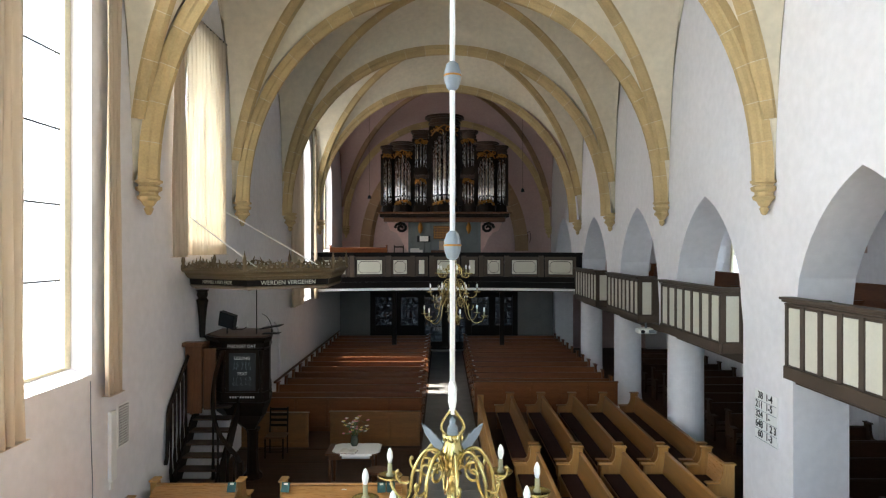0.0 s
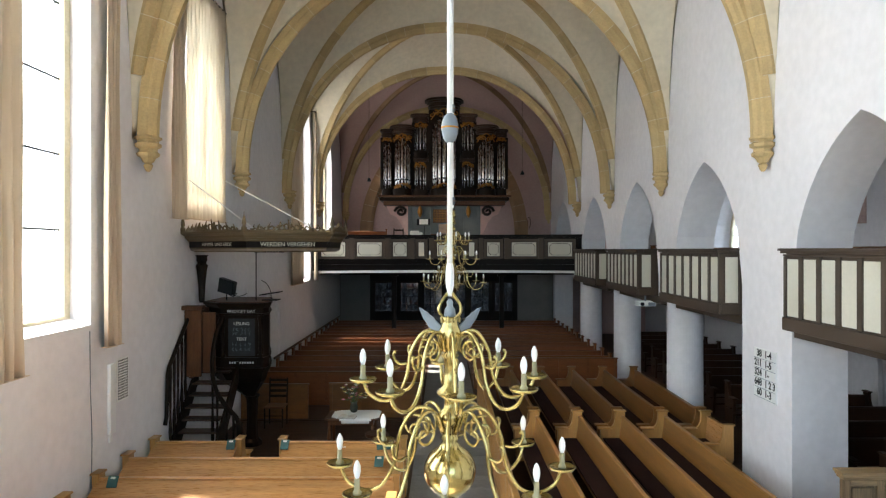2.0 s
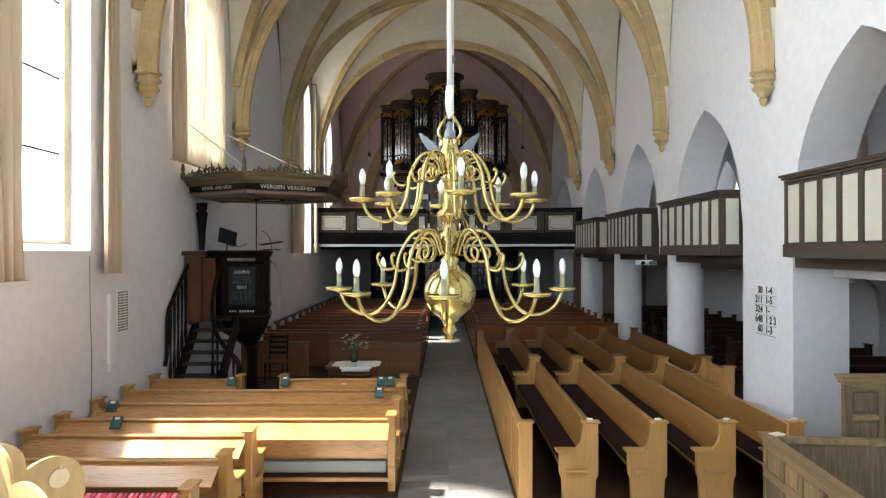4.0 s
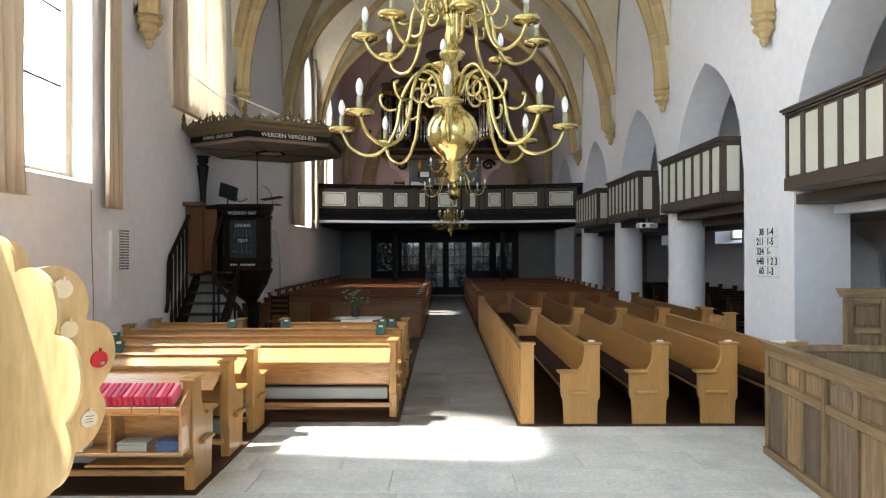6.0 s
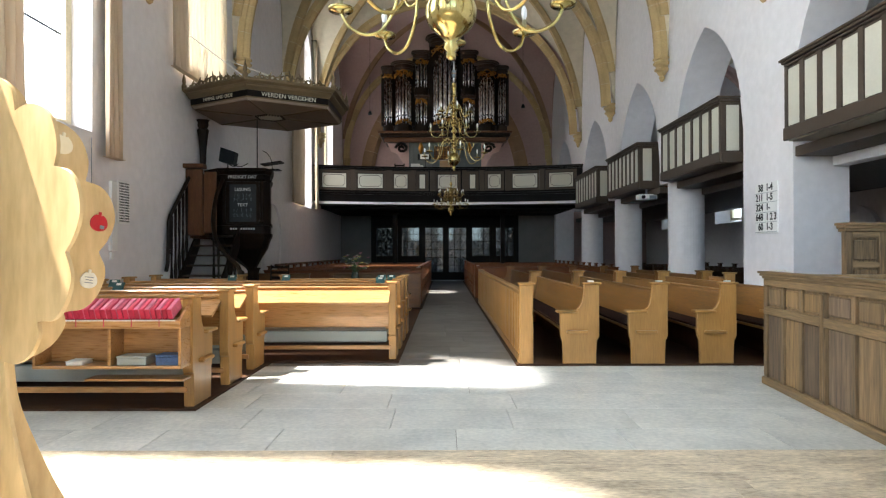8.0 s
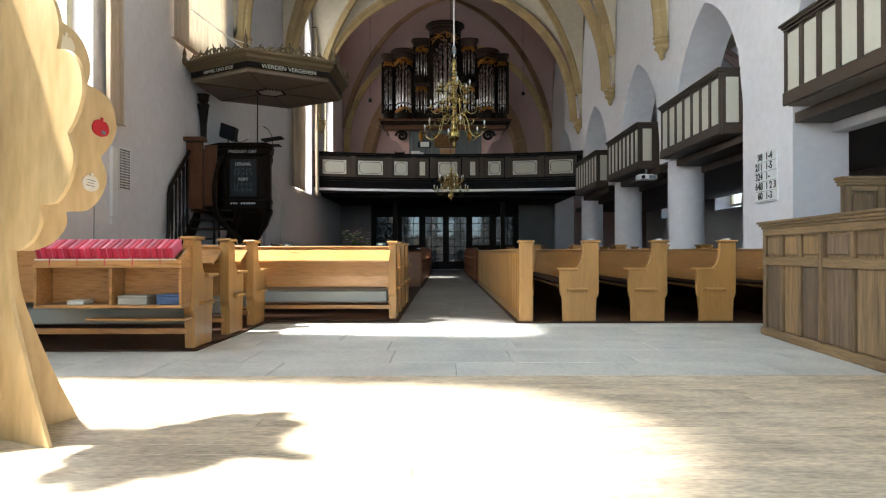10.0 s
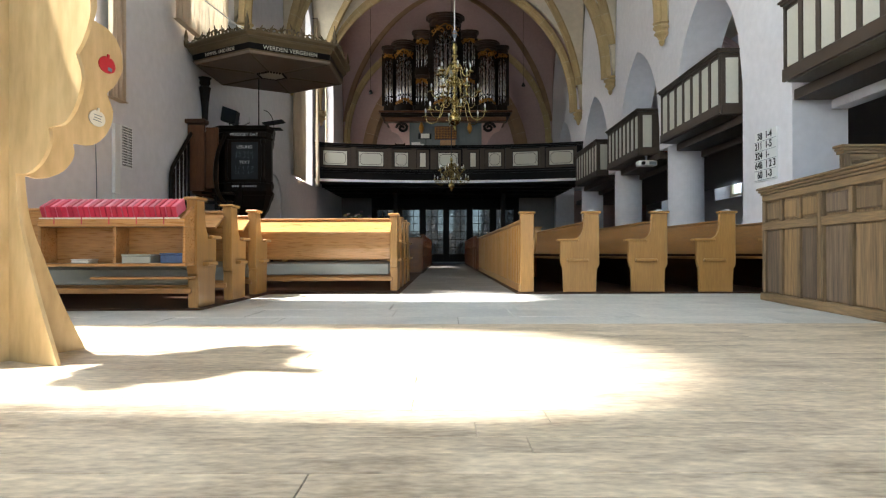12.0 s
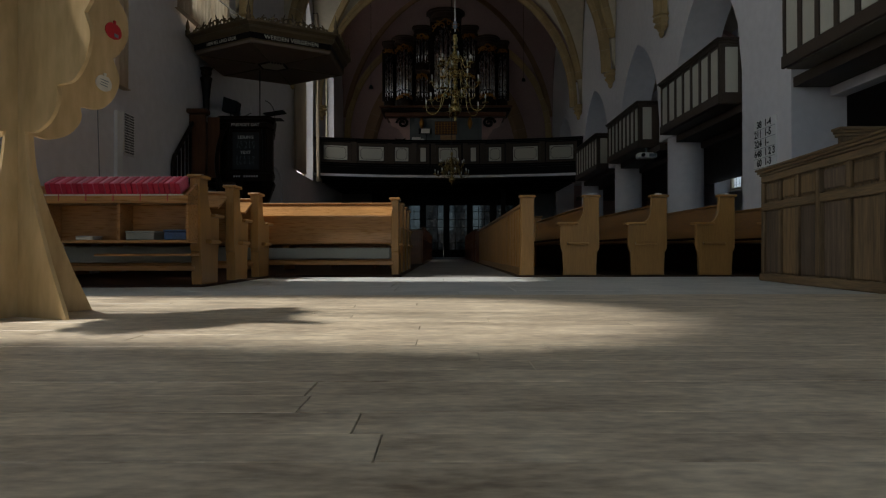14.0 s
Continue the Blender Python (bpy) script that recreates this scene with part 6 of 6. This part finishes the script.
# ---- teal hymn books on the ledges, small plate ----
for x, y, rz in ((-4.40, 8.47, 4), (-3.92, 7.66, -6), (-3.36, 10.08, 3), (-2.50, 10.08, -4), (-0.83, 10.08, 2), (-0.92, 9.28, -3), (-0.98, 10.07, 8)):
    b = thing("hymn_book", (x, y, 0.905), "teal hymn book leaning on a pew ledge", "book", "teal hymn books", rz)
    c = part("cover", boxed((-0.065, -0.011, -0.10), (0.065, 0.011, 0.055), 0.003), TEAL, b)
    c.matrix_basis = pose(0, -0.02, 0.02, -35, 0, 0)
    d = part("label", boxed((-0.03, -0.0145, 0.01), (0.03, -0.0121, 0.04)), PAPER, b)
    d.matrix_basis = pose(0, -0.02, 0.02, -35, 0, 0)
sw = thing("switch_plate", (-1.58, 10.12, 0.80), "white switch plate on a pew", "switch")
part("plate", boxed((-0.04, -0.012, -0.05), (0.04, 0.012, 0.05), 0.004), WHITE, sw)
part("button", boxed((-0.015, -0.018, -0.01), (0.015, -0.0121, 0.02)), BLACK, sw)

# ---- hymn number board on the pier ----
nb = thing("hymn_board", (XR - 0.012, 10.33, 1.62), "white hymn board with black numbers on the pier", "hymn board")
part("board", boxed((-0.012, -0.68, 0), (0.011, 0.0, 0.80), 0.004), WHITE, nb)
for k, (a, b) in enumerate((("38", "1-4"), ("211", "1-5"), ("324", "1-"), ("648", "1 2 3"), ("60", "1-3"))):
    z = 0.72 - 0.155 * k
    face = pose(-0.0135, 0, 0, 90, 0, -90)
    words(a, 0.155, BLACK, nb, Matrix.Translation((0, -0.25, z)) @ face, align="RIGHT", bold=0.004)
    words(b, 0.155, BLACK, nb, Matrix.Translation((0, -0.34, z)) @ face, align="LEFT", bold=0.004)
    part("ledge", boxed((-0.02, -0.67, z - 0.082), (-0.0121, -0.01, z - 0.076)), GREY, nb)

# ---- fittings on the north wall ----
vt = thing("wall_vent", (XL, 9.26, 1.76), "white perforated heating grille in the wall", "vent")
part("frame", boxed((0.001, 0, 0), (0.02, 0.34, 0.64), 0.005), WHITE, vt)
bm = fresh()
for i in range(8):
    for j in range(15):
        box(bm, (0.0201, 0.03 + 0.037 * i, 0.03 + 0.04 * j), (0.022, 0.052 + 0.037 * i, 0.054 + 0.04 * j))
hl = part("perforation", bm, BLACKISH, vt, "dark perforations")
hl["kind"] = "stuff"
pn = thing("wall_duct", (XL, 9.02, 1.36), "slim white cover strip on the wall", "duct")
part("cover", boxed((0.001, 0, 0), (0.05, 0.16, 1.0), 0.006), WHITE, pn)
part("outlet", boxed((0.001, 0.02, -0.12), (0.03, 0.10, -0.02), 0.005), WHITE, pn)
cb = thing("cable", (XL, 8.56, 0.0), "thin grey cable running down the wall", "cable")
part("wire", tube(fresh(), curve_pts([(0.012, 0.0, 2.9), (0.012, 0.01, 2.2), (0.012, 0.05, 1.4), (0.012, 0.03, 0.7), (0.012, 0.06, 0.1)], 6), 0.006, 5), GREY, cb)
hr = thing("wall_handrail", (XL, 0, 0), "brown wooden handrail along the north wall", "handrail")
part("rail", tube(fresh(), [(0.10, 17.6, 0.98), (0.10, 28.6, 0.98)], 0.035, 8), BROWN, hr)
for k in range(6):
    part("bracket", tube(fresh(), [(0.0, 18.2 + 2 * k, 0.86), (0.10, 18.2 + 2 * k, 0.95)], 0.012, 6), IRON, hr)
# small white number tags on the pew ends along the aisle
for k in range(13):
    t = thing("number_tag", (-0.63, 16.9 + 0.92 * k - 0.10, 0.926), "small white number tag on a pew end", "tag", "pew number tags")
    part("plate", boxed((-0.09, -0.05, 0), (0.03, -0.015, 0.012), 0.002), WHITE, t)
for k in range(11):
    t = thing("number_tag", (0.98, 18.7 + 0.92 * k - 0.10, 0.926), "small white number tag on a pew end", "tag", "pew number tags")
    part("plate", boxed((-0.06, -0.05, 0), (0.06, -0.015, 0.012), 0.002), WHITE, t)

# small white cards on the ends of the cross pews
for k in range(4):
    t = thing("number_tag", (1.74 + 0.805 * k, 7.47, 0.976), "small white card lying on a pew end", "tag", "pew end cards", rz=10 * k)
    part("plate", boxed((-0.035, -0.025, 0), (0.035, 0.025, 0.018), 0.003), WHITE, t)

# ---- floors of single slabs and planks ----
rnd = random.Random(3)
bed = tagged(new("floor_slabs"), "pale grey sandstone slab floor of the nave and aisle", "floor", kind="structure")


def lay(x0, x1, y0, y1, depth, lo, hi, stone=STONE):
    y = y0
    while y < y1 - 0.02:
        d = min(depth * rnd.uniform(0.85, 1.2), y1 - y)
        if y1 - y - d < 0.2:
            d = y1 - y
        x = x0 - rnd.uniform(0, 0.0)
        while x < x1 - 0.02:
            w = min(rnd.uniform(lo, hi), x1 - x)
            if x1 - x - w < 0.25:
                w = x1 - x
            h = rnd.uniform(-0.001, 0.001)
            part("slab", boxed((x + 0.002, y + 0.002, -0.045), (x + w - 0.002, y + d - 0.002, h), 0.0025), stone, bed)
            x += w
        y += d


lay(XL + 0.02, XR - 0.02, 4.26, 7.40, 0.55, 0.7, 1.3)
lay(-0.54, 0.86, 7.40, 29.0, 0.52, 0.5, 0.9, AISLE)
# dark floor lying in shade; DAIS colour holds both
dark_bed = tagged(new("floor_pulpit_boards"), "dark brown floor boards before the pulpit, shade included in their colour", "floor", kind="structure")
for k in range(26):
    y = 10.9 + 0.15 * k
    cut = rnd.uniform(-3.6, -1.8)
    for a, b in ((XL + 0.02, cut), (cut, -0.54)):
        part("plank", boxed((a + 0.0015, y + 0.0015, -0.04), (b - 0.0015, y + 0.1485, rnd.uniform(-0.001, 0.001)), 0.002), DAIS, dark_bed)
boards = tagged(new("floor_planks"), "worn pale pine plank floor of the choir", "floor", kind="structure")
y = -1.0
while y < 4.25:
    x = -4.7 + rnd.uniform(-1.5, 0)
    w = 0.138
    while x < 5.1:
        ln = rnd.uniform(1.6, 3.6)
        a, b = max(x, -4.76), min(x + ln, 5.1)
        if b > a + 0.1:
            part("plank", boxed((a + 0.001, y + 0.001, -0.04), (b - 0.001, min(y + w, 4.25) - 0.001, 0.004 + rnd.uniform(-0.0008, 0.0008)), 0.0015), PLANK, boards)
        x += ln
    y += w
slab("floor_choir_east", (XL + 0.01, Y0, -0.011), (XR - 0.01, -1.0, 0.003), PLANK, "worn pine floor of the choir", "floor")
